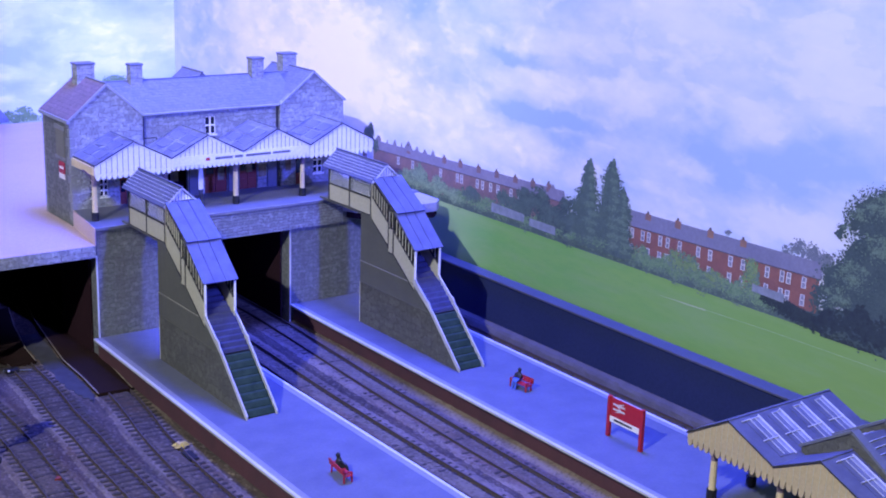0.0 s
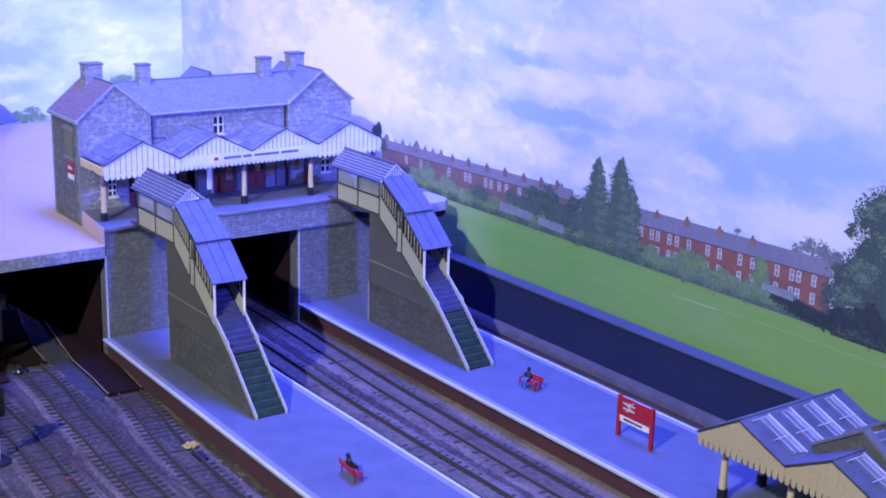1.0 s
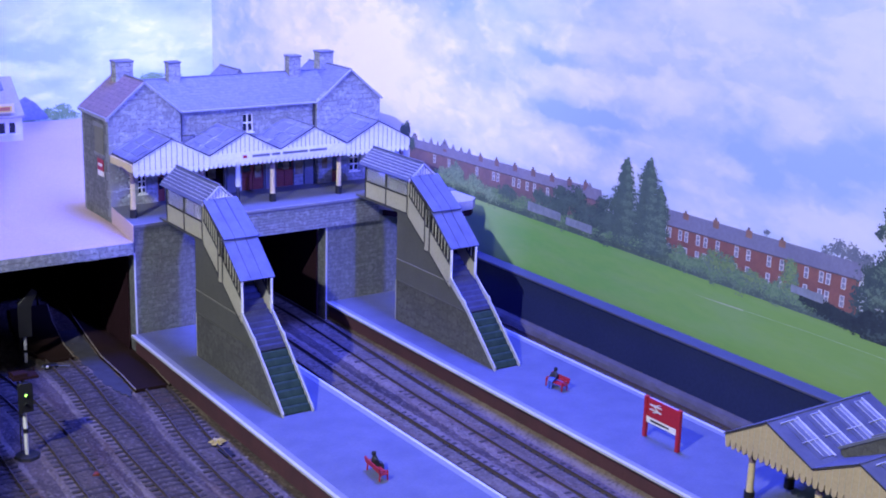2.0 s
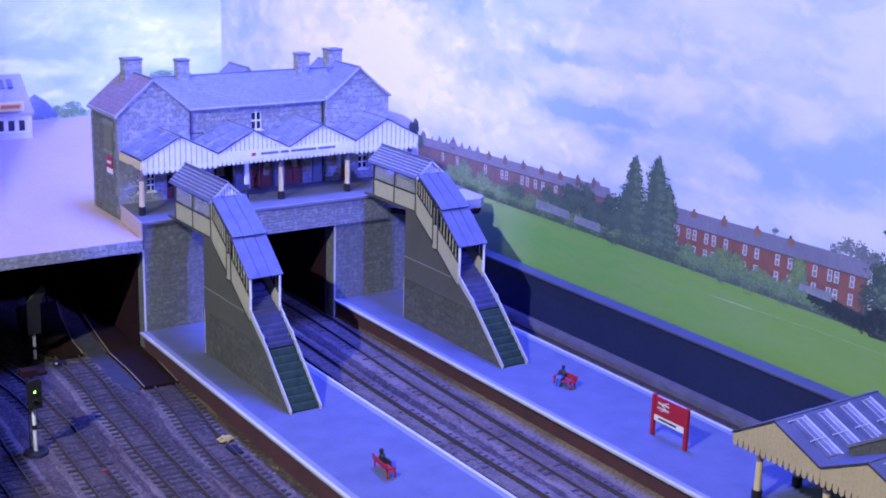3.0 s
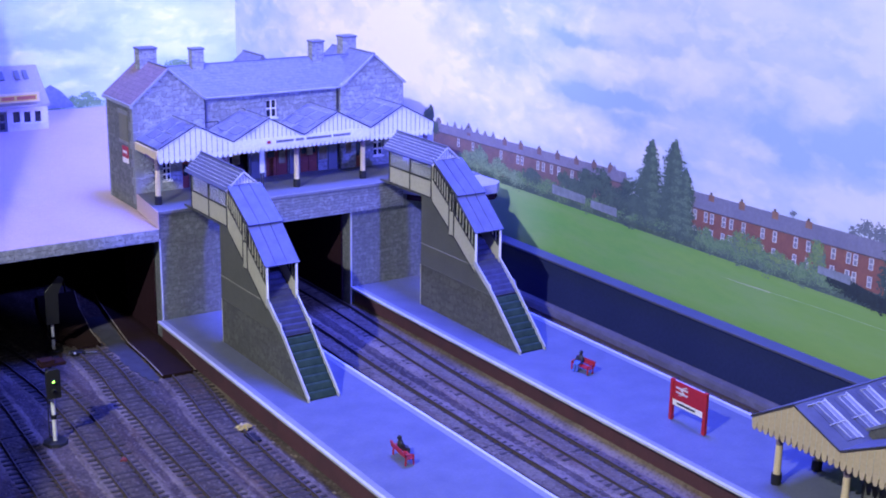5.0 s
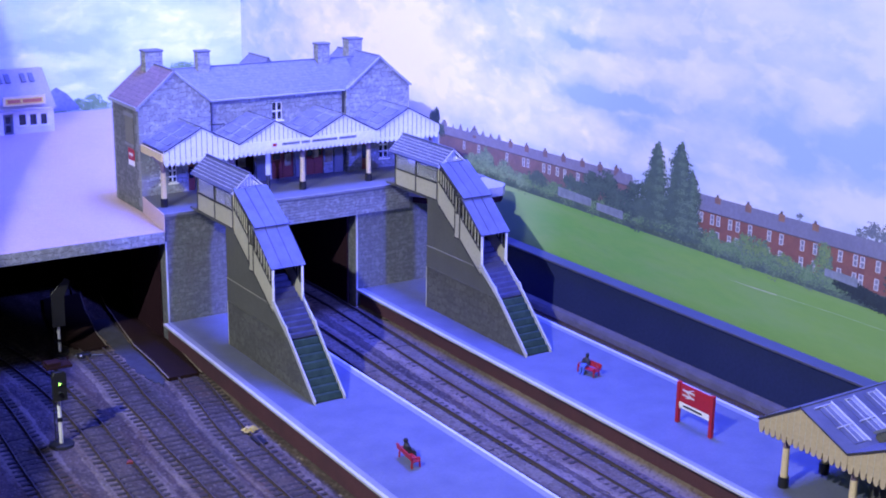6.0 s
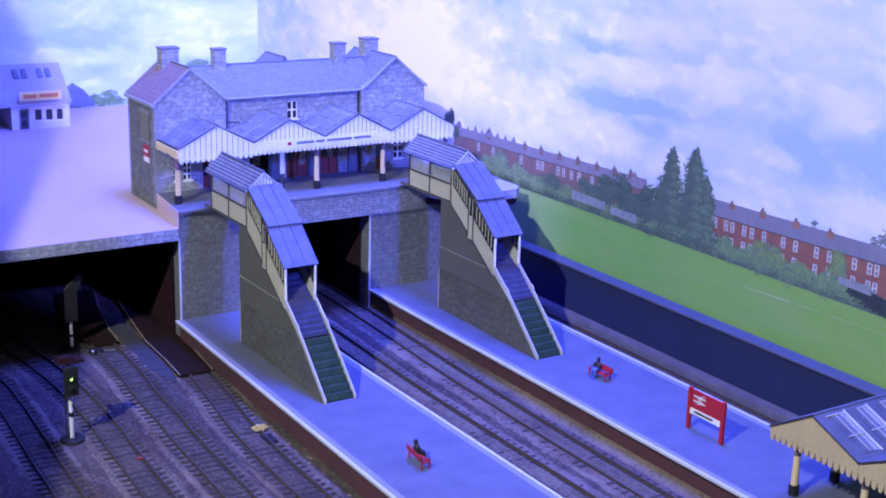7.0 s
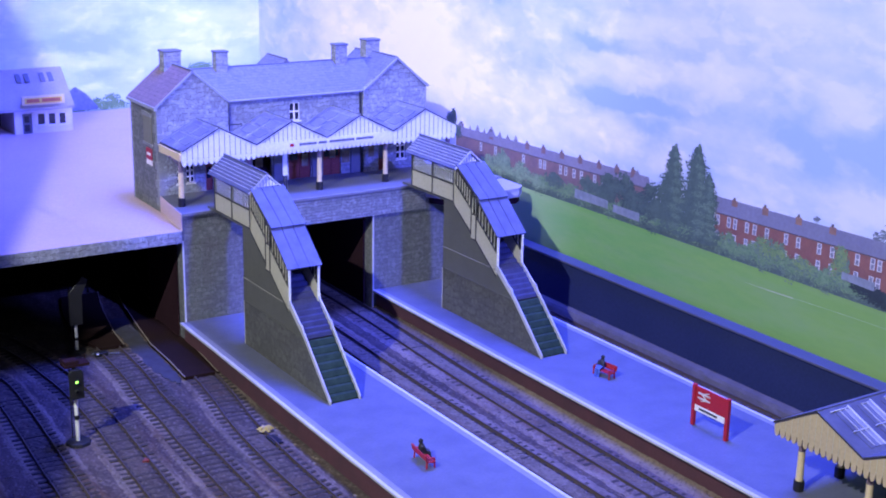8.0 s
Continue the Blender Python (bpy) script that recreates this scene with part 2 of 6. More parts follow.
NAVY = paint("dark_wall_card", (0.018, 0.027, 0.098), (0.025, 0.035, 0.115), grain=2.0, patch=45, amount=0.6, rough=0.8, spec=0.2)
WALL_COPING = paint("dull_blue_coping", (0.085, 0.09, 0.125), (0.065, 0.07, 0.10), grain=1.5, patch=20, amount=0.7)
RIB = paint("pale_sheet_rib", (0.50, 0.51, 0.54), (0.28, 0.29, 0.33), grain=1.2, patch=5, amount=0.9)
COPING = paint("blue_grey_coping", (0.15, 0.16, 0.20), grain=1.5, patch=20, amount=0.5)
GREEN_STEP = paint("dark_green_steps", (0.036, 0.064, 0.042), (0.020, 0.038, 0.026), grain=1.2, patch=5, amount=0.9, rough=0.95, spec=0.1)
GREY_STEP = paint("grey_steps", (0.060, 0.064, 0.11), (0.040, 0.043, 0.075), grain=1.2, patch=6, amount=0.8, rough=0.95, spec=0.1)
RED = paint("red_paint", (0.44, 0.02, 0.03), (0.36, 0.018, 0.03), grain=2, patch=10, amount=0.5, rough=0.45)
DOOR_RED = paint("maroon_door", (0.22, 0.045, 0.035), grain=2, patch=8, amount=0.5)
POSTER = paint("poster_card", (0.30, 0.26, 0.16), (0.12, 0.06, 0.03), grain=1.2, patch=5, amount=1.0)
YELLOW = paint("yellow_scrap", (0.55, 0.43, 0.13), grain=1.0, patch=5, amount=0.5)
SIGN_LETTER = paint("orange_lettering", (0.50, 0.14, 0.06), amount=0.4)
SIGN_YELLOW = paint("yellow_sign", (0.75, 0.55, 0.10), amount=0.3)
SHOP = paint("pale_shop_wall", (0.74, 0.69, 0.70), grain=2, patch=20, amount=0.4)
SHOP_ROOF = paint("grey_shop_roof", (0.38, 0.35, 0.37), grain=1.5, patch=18, amount=0.5)
PANE = glass("window_pane", (0.75, 0.78, 0.85))
DARK_PANE = paint("dark_window_pane", (0.02, 0.022, 0.03), amount=0.2, rough=0.12, spec=0.6)
CANOPY_LIGHT = paint("dusty_canopy_glazing", (0.20, 0.21, 0.265), (0.13, 0.135, 0.18), grain=2.2, patch=9, amount=0.9, rough=0.3)
PALE_PANE = paint("pale_dusty_pane", (0.30, 0.31, 0.38), (0.19, 0.20, 0.27), grain=2, patch=9, amount=0.9, rough=0.3)
ROOFLIGHT = paint("rooflight_pane", (0.17, 0.18, 0.25), (0.11, 0.12, 0.18), grain=3, patch=10, amount=0.5, rough=0.25)


def clothed(name, upper, lower, waist):
    """Plain figurine paint: one colour above the waist, another below."""
    m, nt, b = start(name, 0.6)
    co = nt.nodes.new("ShaderNodeTexCoord")
    sep = nt.nodes.new("ShaderNodeSeparateXYZ")
    nt.links.new(co.outputs["Object"], sep.inputs[0])
    c = mixed(nt, stretch(nt, sep.outputs["Z"], U * waist, U * (waist + 0.4)), rgba(lower), rgba(upper))
    nt.links.new(c, b.inputs["Base Color"])
    return m


FIGURE_DARK = clothed("dark_figurine", (0.02, 0.02, 0.03), (0.03, 0.03, 0.045), 5.6)
FIGURE_BLUE = clothed("dark_and_blue_figurine", (0.02, 0.02, 0.03), (0.07, 0.13, 0.5), 5.6)


def lit(name, colour, strength):
    m, nt, b = start(name, 0.4)
    b.inputs["Base Color"].default_value = rgba(colour)
    b.inputs["Emission Color"].default_value = rgba(colour)
    b.inputs["Emission Strength"].default_value = strength
    return m


GREEN_ASPECT = lit("green_signal_light", (0.35, 1.0, 0.12), 6.0)


def printed(name, colour, other, patch, grain, amount=1.0, island=0.0, twin=0.0):
    return paint(name, colour, other, rough=0.6, spec=0.25, grain=grain, patch=patch, amount=amount, depth=0.01, island=island, twin=twin)


def sky_print(name, along, white, shade, blue, banks, drift):
    """Printed cumulus: soft cloud banks (+) and clear gaps (-), as along, height, half length, half height and weight, broken up by two sizes of swirl."""
    m, nt, b = start(name, 0.55, 0.25)

    def vector(kind, x, y, z=None):
        n = nt.nodes.new("ShaderNodeVectorMath")
        n.operation = kind
        for sock, value in zip(n.inputs, (x, y, z)):
            if isinstance(value, bpy.types.NodeSocket):
                nt.links.new(value, sock)
            elif value is not None:
                sock.default_value = value
        return n.outputs["Value"] if kind == "LENGTH" else n.outputs[0]

    def total(p, q):
        n = nt.nodes.new("ShaderNodeMath")
        n.operation = "ADD"
        for sock, value in zip(n.inputs, (p, q)):
            if isinstance(value, bpy.types.NodeSocket):
                nt.links.new(value, sock)
            else:
                sock.default_value = value
        return n.outputs[0]

    w = place(nt)
    sep = nt.nodes.new("ShaderNodeSeparateXYZ")
    nt.links.new(w, sep.inputs[0])
    com = nt.nodes.new("ShaderNodeCombineXYZ")
    nt.links.new(sep.outputs[along], com.inputs["X"])
    nt.links.new(sep.outputs["Z"], com.inputs["Y"])
    flat = com.outputs[0]
    wide = vector("MULTIPLY", flat, (0.5, 1.0, 1.0))
    spot = flat
    for size, reach in ((34, (56, 24)), (11, (20, 9)), (4, (7, 3))):
        swirl = node(nt, "ShaderNodeTexNoise", Scale=1 / size, Detail=3.0, Roughness=0.6)
        nt.links.new(wide, swirl.inputs["Vector"])
        centred = vector("SUBTRACT", swirl.outputs["Color"], (0.5, 0.5, 0.5))
        spot = vector("MULTIPLY_ADD", centred, (reach[0], reach[1], 0), spot)
    tone = 0.56
    for cu, cv, ru, rv, weight in banks:
        away = vector("LENGTH", vector("MULTIPLY_ADD", spot, (1 / ru, 1 / rv, 0), (-cu / ru, -cv / rv, 0)), None)
        soft = nt.nodes.new("ShaderNodeMapRange")
        soft.interpolation_type = "SMOOTHSTEP"
        for key, v in (("From Min", 0.35), ("From Max", 1.35), ("To Min", weight), ("To Max", 0.0)):
            soft.inputs[key].default_value = v
        nt.links.new(away, soft.inputs["Value"])
        tone = total(soft.outputs["Result"], tone)
    billow = node(nt, "ShaderNodeTexVoronoi", Scale=1 / 15)
    billow.feature = "SMOOTH_F1"
    billow.inputs["Detail"].default_value = 2.0
    nt.links.new(vector("MULTIPLY", spot, (0.55, 1.0, 1.0)), billow.inputs["Vector"])
    tone = total(tone, stretch(nt, billow.outputs["Distance"], 0.15, 0.75, 0.2, -0.2))
    tone = total(tone, stretch(nt, cloud(nt, wide, 26, 5, 0.55), 0.3, 0.7, -0.2, 0.2))
    c = mixed(nt, stretch(nt, tone, 0.1, 0.52), rgba(blue), rgba(shade))
    lit_top = mixed(nt, stretch(nt, sep.outputs["Y"], drift[0], drift[1], 0.0, drift[2]), rgba(white), rgba(shade))
    c = mixed(nt, stretch(nt, tone, 0.52, 1.0), c, lit_top)
    nt.links.new(c, b.inputs["Base Color"])
    return m


SKY = sky_print("printed_sky", "Y", (1.0, 0.90, 0.86), (0.68, 0.69, 0.82), (0.38, 0.50, 0.80), (
    (215, 165, 130, 60, 0.46), (110, 140, 75, 45, 0.52), (0, 120, 85, 26, 0.34), (-92, 117, 40, 13, 0.30), (39, 170, 24, 11, 0.28),
    (-108, 159, 50, 10, 0.30), (-112, 186, 52, 9, 0.24), (-192, 161, 30, 10, 0.22), (-160, 110, 26, 8, 0.26), (-318, 114, 46, 9, 0.24), (-250, 208, 110, 26, 0.14),
    (24, 199, 30, 13, -0.38), (372, 168, 26, 32, -0.22), (-84, 174, 36, 5, -0.30), (-120, 139, 66, 6, -0.40), (-140, 127, 26, 7, -0.20),
    (-258, 140, 22, 22, -0.24), (-305, 138, 44, 14, -0.24), (-350, 152, 50, 18, -0.14)), (-40, -330, 0.8))
SKY_REAR = sky_print("printed_sky_rear", "X", (0.96, 0.93, 0.88), (0.66, 0.73, 0.79), (0.42, 0.54, 0.72), (
    (-48, 124, 52, 12, -0.30), (-75, 108, 36, 8, 0.30), (-38, 94, 24, 9, -0.20), (-49, 81, 11, 6, 0.32), (75, 132, 80, 24, 0.26), (55, 108, 44, 6, 0.24), (100, 117, 26, 4, -0.16),
    (-20, 156, 60, 12, 0.08), (40, 92, 40, 8, -0.12)), (600, 500, 0.0))


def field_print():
    """Printed meadow: mown streaks, with the pale glare near the stairs painted in."""
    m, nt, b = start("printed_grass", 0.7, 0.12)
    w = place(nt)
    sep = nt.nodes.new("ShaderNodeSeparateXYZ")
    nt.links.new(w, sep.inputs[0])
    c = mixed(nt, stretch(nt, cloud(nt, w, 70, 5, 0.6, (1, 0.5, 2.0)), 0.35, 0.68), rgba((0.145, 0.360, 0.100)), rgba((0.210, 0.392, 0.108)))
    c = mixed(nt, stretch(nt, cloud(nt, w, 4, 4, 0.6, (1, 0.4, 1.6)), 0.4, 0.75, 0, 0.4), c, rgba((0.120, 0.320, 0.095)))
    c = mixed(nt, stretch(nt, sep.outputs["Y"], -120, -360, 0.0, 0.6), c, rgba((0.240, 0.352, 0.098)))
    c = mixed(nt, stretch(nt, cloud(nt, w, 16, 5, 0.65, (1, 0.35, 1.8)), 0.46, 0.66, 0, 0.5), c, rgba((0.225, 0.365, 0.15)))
    # bright haze near the bridge put into the colour
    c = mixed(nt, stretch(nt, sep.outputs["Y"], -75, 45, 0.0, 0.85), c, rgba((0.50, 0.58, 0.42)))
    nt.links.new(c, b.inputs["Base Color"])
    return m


FIELD = field_print()
PRINT_BRICK = printed("printed_red_brick", (0.285, 0.128, 0.108), (0.20, 0.098, 0.100), 9, 1.4)
PRINT_BRICK_FAR = printed("printed_hazy_brick", (0.25, 0.155, 0.165), (0.18, 0.13, 0.16), 8, 1.8)
PRINT_ROOF = printed("printed_slate", (0.235, 0.235, 0.335), (0.19, 0.19, 0.285), 18, 2)
PRINT_ROOF_FAR = printed("printed_hazy_slate", (0.275, 0.255, 0.36), (0.21, 0.20, 0.29), 12, 2)
PRINT_WHITE = printed("printed_white", (0.66, 0.65, 0.70), (0.50, 0.50, 0.56), 6, 2)
PRINT_DARK = printed("printed_dark", (0.12, 0.10, 0.12), (0.08, 0.07, 0.09), 10, 2)
PRINT_FENCE = printed("printed_fence", (0.27, 0.30, 0.36), (0.19, 0.22, 0.27), 4, 1.5)
PRINT_CHIMNEY = printed("printed_chimney", (0.34, 0.195, 0.145), (0.22, 0.13, 0.12), 6, 2)
LEAF = printed("printed_foliage", (0.115, 0.195, 0.090), (0.25, 0.36, 0.155), 7, 2.5, 0.6, twin=0.8)
LEAF_DARK = printed("printed_dark_foliage", (0.070, 0.108, 0.108), (0.125, 0.180, 0.160), 8, 2.5, 0.6, twin=0.6)
LEAF_DEEP = printed("printed_shaded_foliage", (0.052, 0.080, 0.090), (0.090, 0.128, 0.130), 8, 3, 0.6, twin=0.6)
LEAF_MID = printed("printed_mid_foliage", (0.10, 0.155, 0.135), (0.18, 0.255, 0.19), 8, 2.5, 0.6, twin=0.7)
LEAF_NIGHT = printed("printed_dark_hedge", (0.030, 0.042, 0.055), (0.050, 0.070, 0.075), 8, 3, 0.6, twin=0.5)
# lighter hedge copy: the bright haze at this end is put into colour
LEAF_HAZY = printed("printed_hazy_foliage", (0.17, 0.26, 0.19), (0.30, 0.40, 0.27), 7, 2.5, 0.7, twin=0.8)
LEAF_DISTANT = printed("printed_distant_foliage", (0.135, 0.155, 0.205), (0.20, 0.225, 0.28), 5, 2, 0.7, twin=0.7)
LEAF_PALE = printed("printed_hedge", (0.085, 0.160, 0.098), (0.225, 0.345, 0.190), 6, 2.5, 0.7, twin=0.8)
PRINT_PANE = printed("printed_glass", (0.20, 0.20, 0.27), (0.30, 0.30, 0.38), 7, 2)
PATH_FAINT = printed("printed_faint_path", (0.31, 0.44, 0.22), (0.22, 0.39, 0.14), 9, 2)
TRACK_PATH = printed("printed_path", (0.42, 0.48, 0.33), (0.30, 0.40, 0.22), 12, 2)

# ---- builders ----
ORG = {}


def bm_new():
    return bmesh.new()


def box(bm, x0, x1, y0, y1, z0, z1):
    v = [bm.verts.new((x, y, z)) for x in (x0, x1) for y in (y0, y1) for z in (z0, z1)]
    for f in ((0, 1, 3, 2), (4, 6, 7, 5), (0, 4, 5, 1), (2, 3, 7, 6), (0, 2, 6, 4), (1, 5, 7, 3)):
        bm.faces.new([v[i] for i in f])
    return v


def prism(bm, points, axis, a, b):
    """A polygon drawn in the plane square to the axis and pushed from a to b along it. points: (x, z) for y, (y, z) for x, (x, y) for z."""
    def at(p, s):
        return {"x": (s, p[0], p[1]), "y": (p[0], s, p[1]), "z": (p[0], p[1], s)}[axis]
    lo, hi = [bm.verts.new(at(p, a)) for p in points], [bm.verts.new(at(p, b)) for p in points]
    n = len(points)
    bm.faces.new(lo[::-1])
    bm.faces.new(hi)
    for i in range(n):
        bm.faces.new((lo[i], lo[(i + 1) % n], hi[(i + 1) % n], hi[i]))


def slab(bm, corners, thick):
    """A flat sheet through four corners, thickened against its normal."""
    p = [Vector(c) for c in corners]
    n = (p[1] - p[0]).cross(p[3] - p[0]).normalized() * thick
    a, b = [bm.verts.new(q) for q in p], [bm.verts.new(q - n) for q in p]
    k = len(p)
    bm.faces.new(a)
    bm.faces.new(b[::-1])
    for i in range(k):
        bm.faces.new((a[i], b[i], b[(i + 1) % k], a[(i + 1) % k]))


def bar(bm, p, q, w, h=None):
    """A straight bar of section w x h from p to q."""
    p, q = Vector(p), Vector(q)
    d = (q - p).normalized()
    side = d.cross(Vector((0, 0, 1)))
    side = Vector((1, 0, 0)) if side.length < 1e-4 else side.normalized()
    up = side.cross(d).normalized()
    h = h or w
    ring = [side * w / 2 + up * h / 2, -side * w / 2 + up * h / 2, -side * w / 2 - up * h / 2, side * w / 2 - up * h / 2]
    a, b = [bm.verts.new(p + r) for r in ring], [bm.verts.new(q + r) for r in ring]
    bm.faces.new(a[::-1])
    bm.faces.new(b)
    for i in range(4):
        bm.faces.new((a[i], a[(i + 1) % 4], b[(i + 1) % 4], b[i]))


def post(bm, x, y, z0, z1, r0, r1=None, n=12):
    r1 = r0 if r1 is None else r1
    a = [bm.verts.new((x + r0 * math.cos(2 * math.pi * i / n), y + r0 * math.sin(2 * math.pi * i / n), z0)) for i in range(n)]
    b = [bm.verts.new((x + r1 * math.cos(2 * math.pi * i / n), y + r1 * math.sin(2 * math.pi * i / n), z1)) for i in range(n)]
    bm.faces.new(a[::-1])
    bm.faces.new(b)
    for i in range(n):
        bm.faces.new((a[i], a[(i + 1) % n], b[(i + 1) % n], b[i]))


def ball(bm, x, y, z, r, squash=(1, 1, 1)):
    bmesh.ops.create_icosphere(bm, subdivisions=2, radius=r, matrix=Matrix.Translation((x, y, z)) @ Matrix.Diagonal((*squash, 1)))


def mesh_of(name, bm, material, origin, bevel=0.0):
    if bevel:
        bmesh.ops.bevel(bm, geom=bm.edges[:], offset=bevel, segments=1, affect="EDGES", clamp_overlap=True)
    bmesh.ops.recalc_face_normals(bm, faces=bm.faces[:])
    for v in bm.verts:
        v.co = (v.co - Vector(origin)) * U
    data = bpy.data.meshes.new(name)
    bm.to_mesh(data)
    bm.free()
    data.materials.append(material)
    return data


def thing(name, origin, label, category, group="", kind=""):
    ob = new(name)
    ob.location = [U * a for a in origin]
    ORG[ob.name] = origin
    return tagged(ob, label, category, group, kind)


def part(name, bm, material, parent, label="", bevel=0.0):
    origin = ORG[parent.name]
    ob = new(name, mesh_of(name, bm, material, origin, bevel))
    ob.parent = parent
    ORG[ob.name] = origin
    return tagged(ob, label)


def solo(name, bm, material, origin, label, category, group="", kind="", bevel=0.0):
    ob = new(name, mesh_of(name, bm, material, origin, bevel))
    ob.location = [U * a for a in origin]
    ORG[ob.name] = origin
    return tagged(ob, label, category, group, kind)


def boxed(name, sizes, material, parent, label="", bevel=0.0):
    bm = bm_new()
    box(bm, *sizes)
    return part(name, bm, material, parent, label, bevel)

# ---- ground, platforms, bridge ----
GROUND, RAILTOP = -14.6, -12.2
FLOOR = GROUND - 700
bm = bm_new()
box(bm, -3200, 2600, -3200, 2600, FLOOR - 20, FLOOR)
solo("floor", bm, HALL_FLOOR, (0, 0, FLOOR), "plain grey floor of an exhibition hall", "floor", kind="structure")
skirt = thing("baseboard", (-266, -134, FLOOR), "plain dark boards that carry the layout", "baseboard", kind="structure")
for sizes in ((-650, 118, -700, -690, FLOOR, GROUND - 12), (-650, 118, 422, 432, FLOOR, GROUND - 12), (-650, -640, -690, 422, FLOOR, GROUND - 12), (108, 118, -690, 422, FLOOR, GROUND - 12)):
    boxed("skirting_board", sizes, HALL_BOARD, skirt)
bm = bm_new()
box(bm, -650, 118, -700, 432, GROUND - 12, GROUND)
trackbed = solo("ground", bm, SHADED_GROUND, (0, 0, GROUND), "brown ballasted baseboard of a model railway", "ground", kind="structure")

bm = bm_new()
box(bm, -690, 160, -740, 475, GROUND - 60, GROUND - 12.4)
solo("floor", bm, DARK_VOID, (0, 0, GROUND - 60), "dark timber frame under the baseboard", "baseboard", kind="structure")


def platform(x0, x1, y0, y1, label, taper=0.0):
    """Platform: brown side wall, blue-grey paving, white edge lines. taper widens the near end to the outer side."""
    p = thing("platform", ((x0 + x1) / 2, (y0 + y1) / 2, GROUND), label, "platform", "station platforms", "structure")
    outline = [(x0, y1), (x1, y1), (x1, y0), (x0 - taper, y0)]
    inner = [(x0 + 2.8, y1), (x1 - 1, y1), (x1 - 1, y0 + 1), (x0 - taper + 2.8, y0 + 1)]
    bm = bm_new()
    prism(bm, inner, "z", GROUND, -1.6)
    part("side_wall", bm, BROWN, p, "dark brown painted wall")
    bm = bm_new()
    prism(bm, outline, "z", -1.6, 0)
    part("paving", bm, PLATFORM, p)
    for xa, shift in ((x0 + 2.0, taper), (x1 - 5.1, 0.0)):
        bm = bm_new()
        slab(bm, [(xa, y1, 0.12), (xa - shift, y0, 0.12), (xa - shift + 3.1, y0, 0.12), (xa + 3.1, y1, 0.12)], 0.5)
        part("edge_slabs", bm, SLABS, p, "paler edge slabs")
    bm = bm_new()
    slab(bm, [(x0 - 0.1, y1, 0.25), (x0 - taper - 0.1, y0, 0.25), (x0 - taper + 1.7, y0, 0.25), (x0 + 1.7, y1, 0.25)], 1.3)
    part("white_edge", bm, EDGE_WHITE, p, "worn white painted edge line")
    bm = bm_new()
    slab(bm, [(x1 - 1.7, y1, 0.25), (x1 - 1.7, y0, 0.25), (x1 + 0.1, y0, 0.25), (x1 + 0.1, y1, 0.25)], 1.7)
    part("white_edge", bm, EDGE_WHITE, p, "worn white painted edge line")
    return p


platform(-139.2, -74.4, -690, -0.2, "narrow grey-blue platform with white edges and brown walls", 9.0)
platform(0.0, 73.3, -690, -0.2, "wide grey-blue platform with white edges and brown walls")

# retaining wall on the far side
wall = thing("retaining_wall", (110, -130, GROUND), "dark plain retaining wall with a blue-grey coping", "wall", kind="structure")
boxed("wall_face", (106, 113.4, -695, 30, GROUND, 23.9), NAVY, wall)
boxed("coping", (104.2, 114.6, -695, 30, 23.9, 25.6), WALL_COPING, wall, "blue-grey coping", 0.3)
# pale cess strip along the foot of the wall, with a ragged near edge
rnd = random.Random(41)
bm = bm_new()
last = None
for k in range(147):
    y = -690 + k * 5
    row = [bm.verts.new((x + rnd.uniform(-w, w), y, z + rnd.uniform(-w, w) * 0.5)) for x, z, w in ((100.6, GROUND, 0.0), (101.2, -10.8, 0.3), (102.0, -8.4, 0.35), (103.2, -6.7, 0.25), (106.2, -5.2, 0.15))]
    if last:
        for i in range(4):
            bm.faces.new((last[i], last[i + 1], row[i + 1], row[i]))
    last = row
solo("verge", bm, VERGE, (102, -300, GROUND), "pale grey cess strip beside the dark wall", "verge", kind="structure")

# bridge: piers, lintels and decks
bridge = thing("bridge", (-20, 30, GROUND), "stone road bridge carrying the station over the tracks", "bridge", kind="structure")
boxed("pier", (-135.5, -74.6, 0, 60, GROUND, 53.2), PIER, bridge, "grey printed stone pier")
boxed("pier", (-0.1, 104, 0, 60, GROUND, 53.2), PIER, bridge, "grey printed stone pier")
boxed("lintel", (-135.5, -74.6, -1.1, 6, 53.2, 68.6), PIER, bridge, "stone faced parapet")
boxed("lintel", (-74.6, 40, -2.4, 6, 53.2, 68.6), GIRDER, bridge, "stone faced girder")
boxed("lintel", (40, 104, -2.0, 6, 53.2, 68.4), PIER, bridge, "stone faced girder")
bm = bm_new()
prism(bm, [(-136.5, -3.0), (60, -3.0), (72, 46), (72, 92), (-128, 92), (-131.0, 46)], "z", 68.6, 71.2)
part("deck", bm, DECK, bridge, "grey paved deck")
boxed("kerb", (-136.5, 40, -3.6, -2.4, 69.6, 71.5), GROOVE, bridge, "pale edge kerb", 0.2)
bm = bm_new()
prism(bm, [(40, -1.5), (60, -33), (97, -33), (104, -26), (104, 130), (40, 130)], "z", 61.2, 67.5)
part("side_deck", bm, PALE_SLAB, bridge, "pale grey slab beside the covered stairs")
# near-black box gives the slab a shaded underside by colour
bm = bm_new()
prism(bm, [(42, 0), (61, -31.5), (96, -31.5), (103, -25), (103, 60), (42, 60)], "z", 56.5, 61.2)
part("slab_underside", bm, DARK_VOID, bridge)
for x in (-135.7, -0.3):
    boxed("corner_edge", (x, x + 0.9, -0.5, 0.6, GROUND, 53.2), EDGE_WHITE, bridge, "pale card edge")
# black sheets paint the shade behind the edges of the openings
boxed("reveal_shade", (-1.2, -0.15, 11, 60, GROUND, 53.0), DARK_VOID, bridge, "black sheet that darkens the opening")
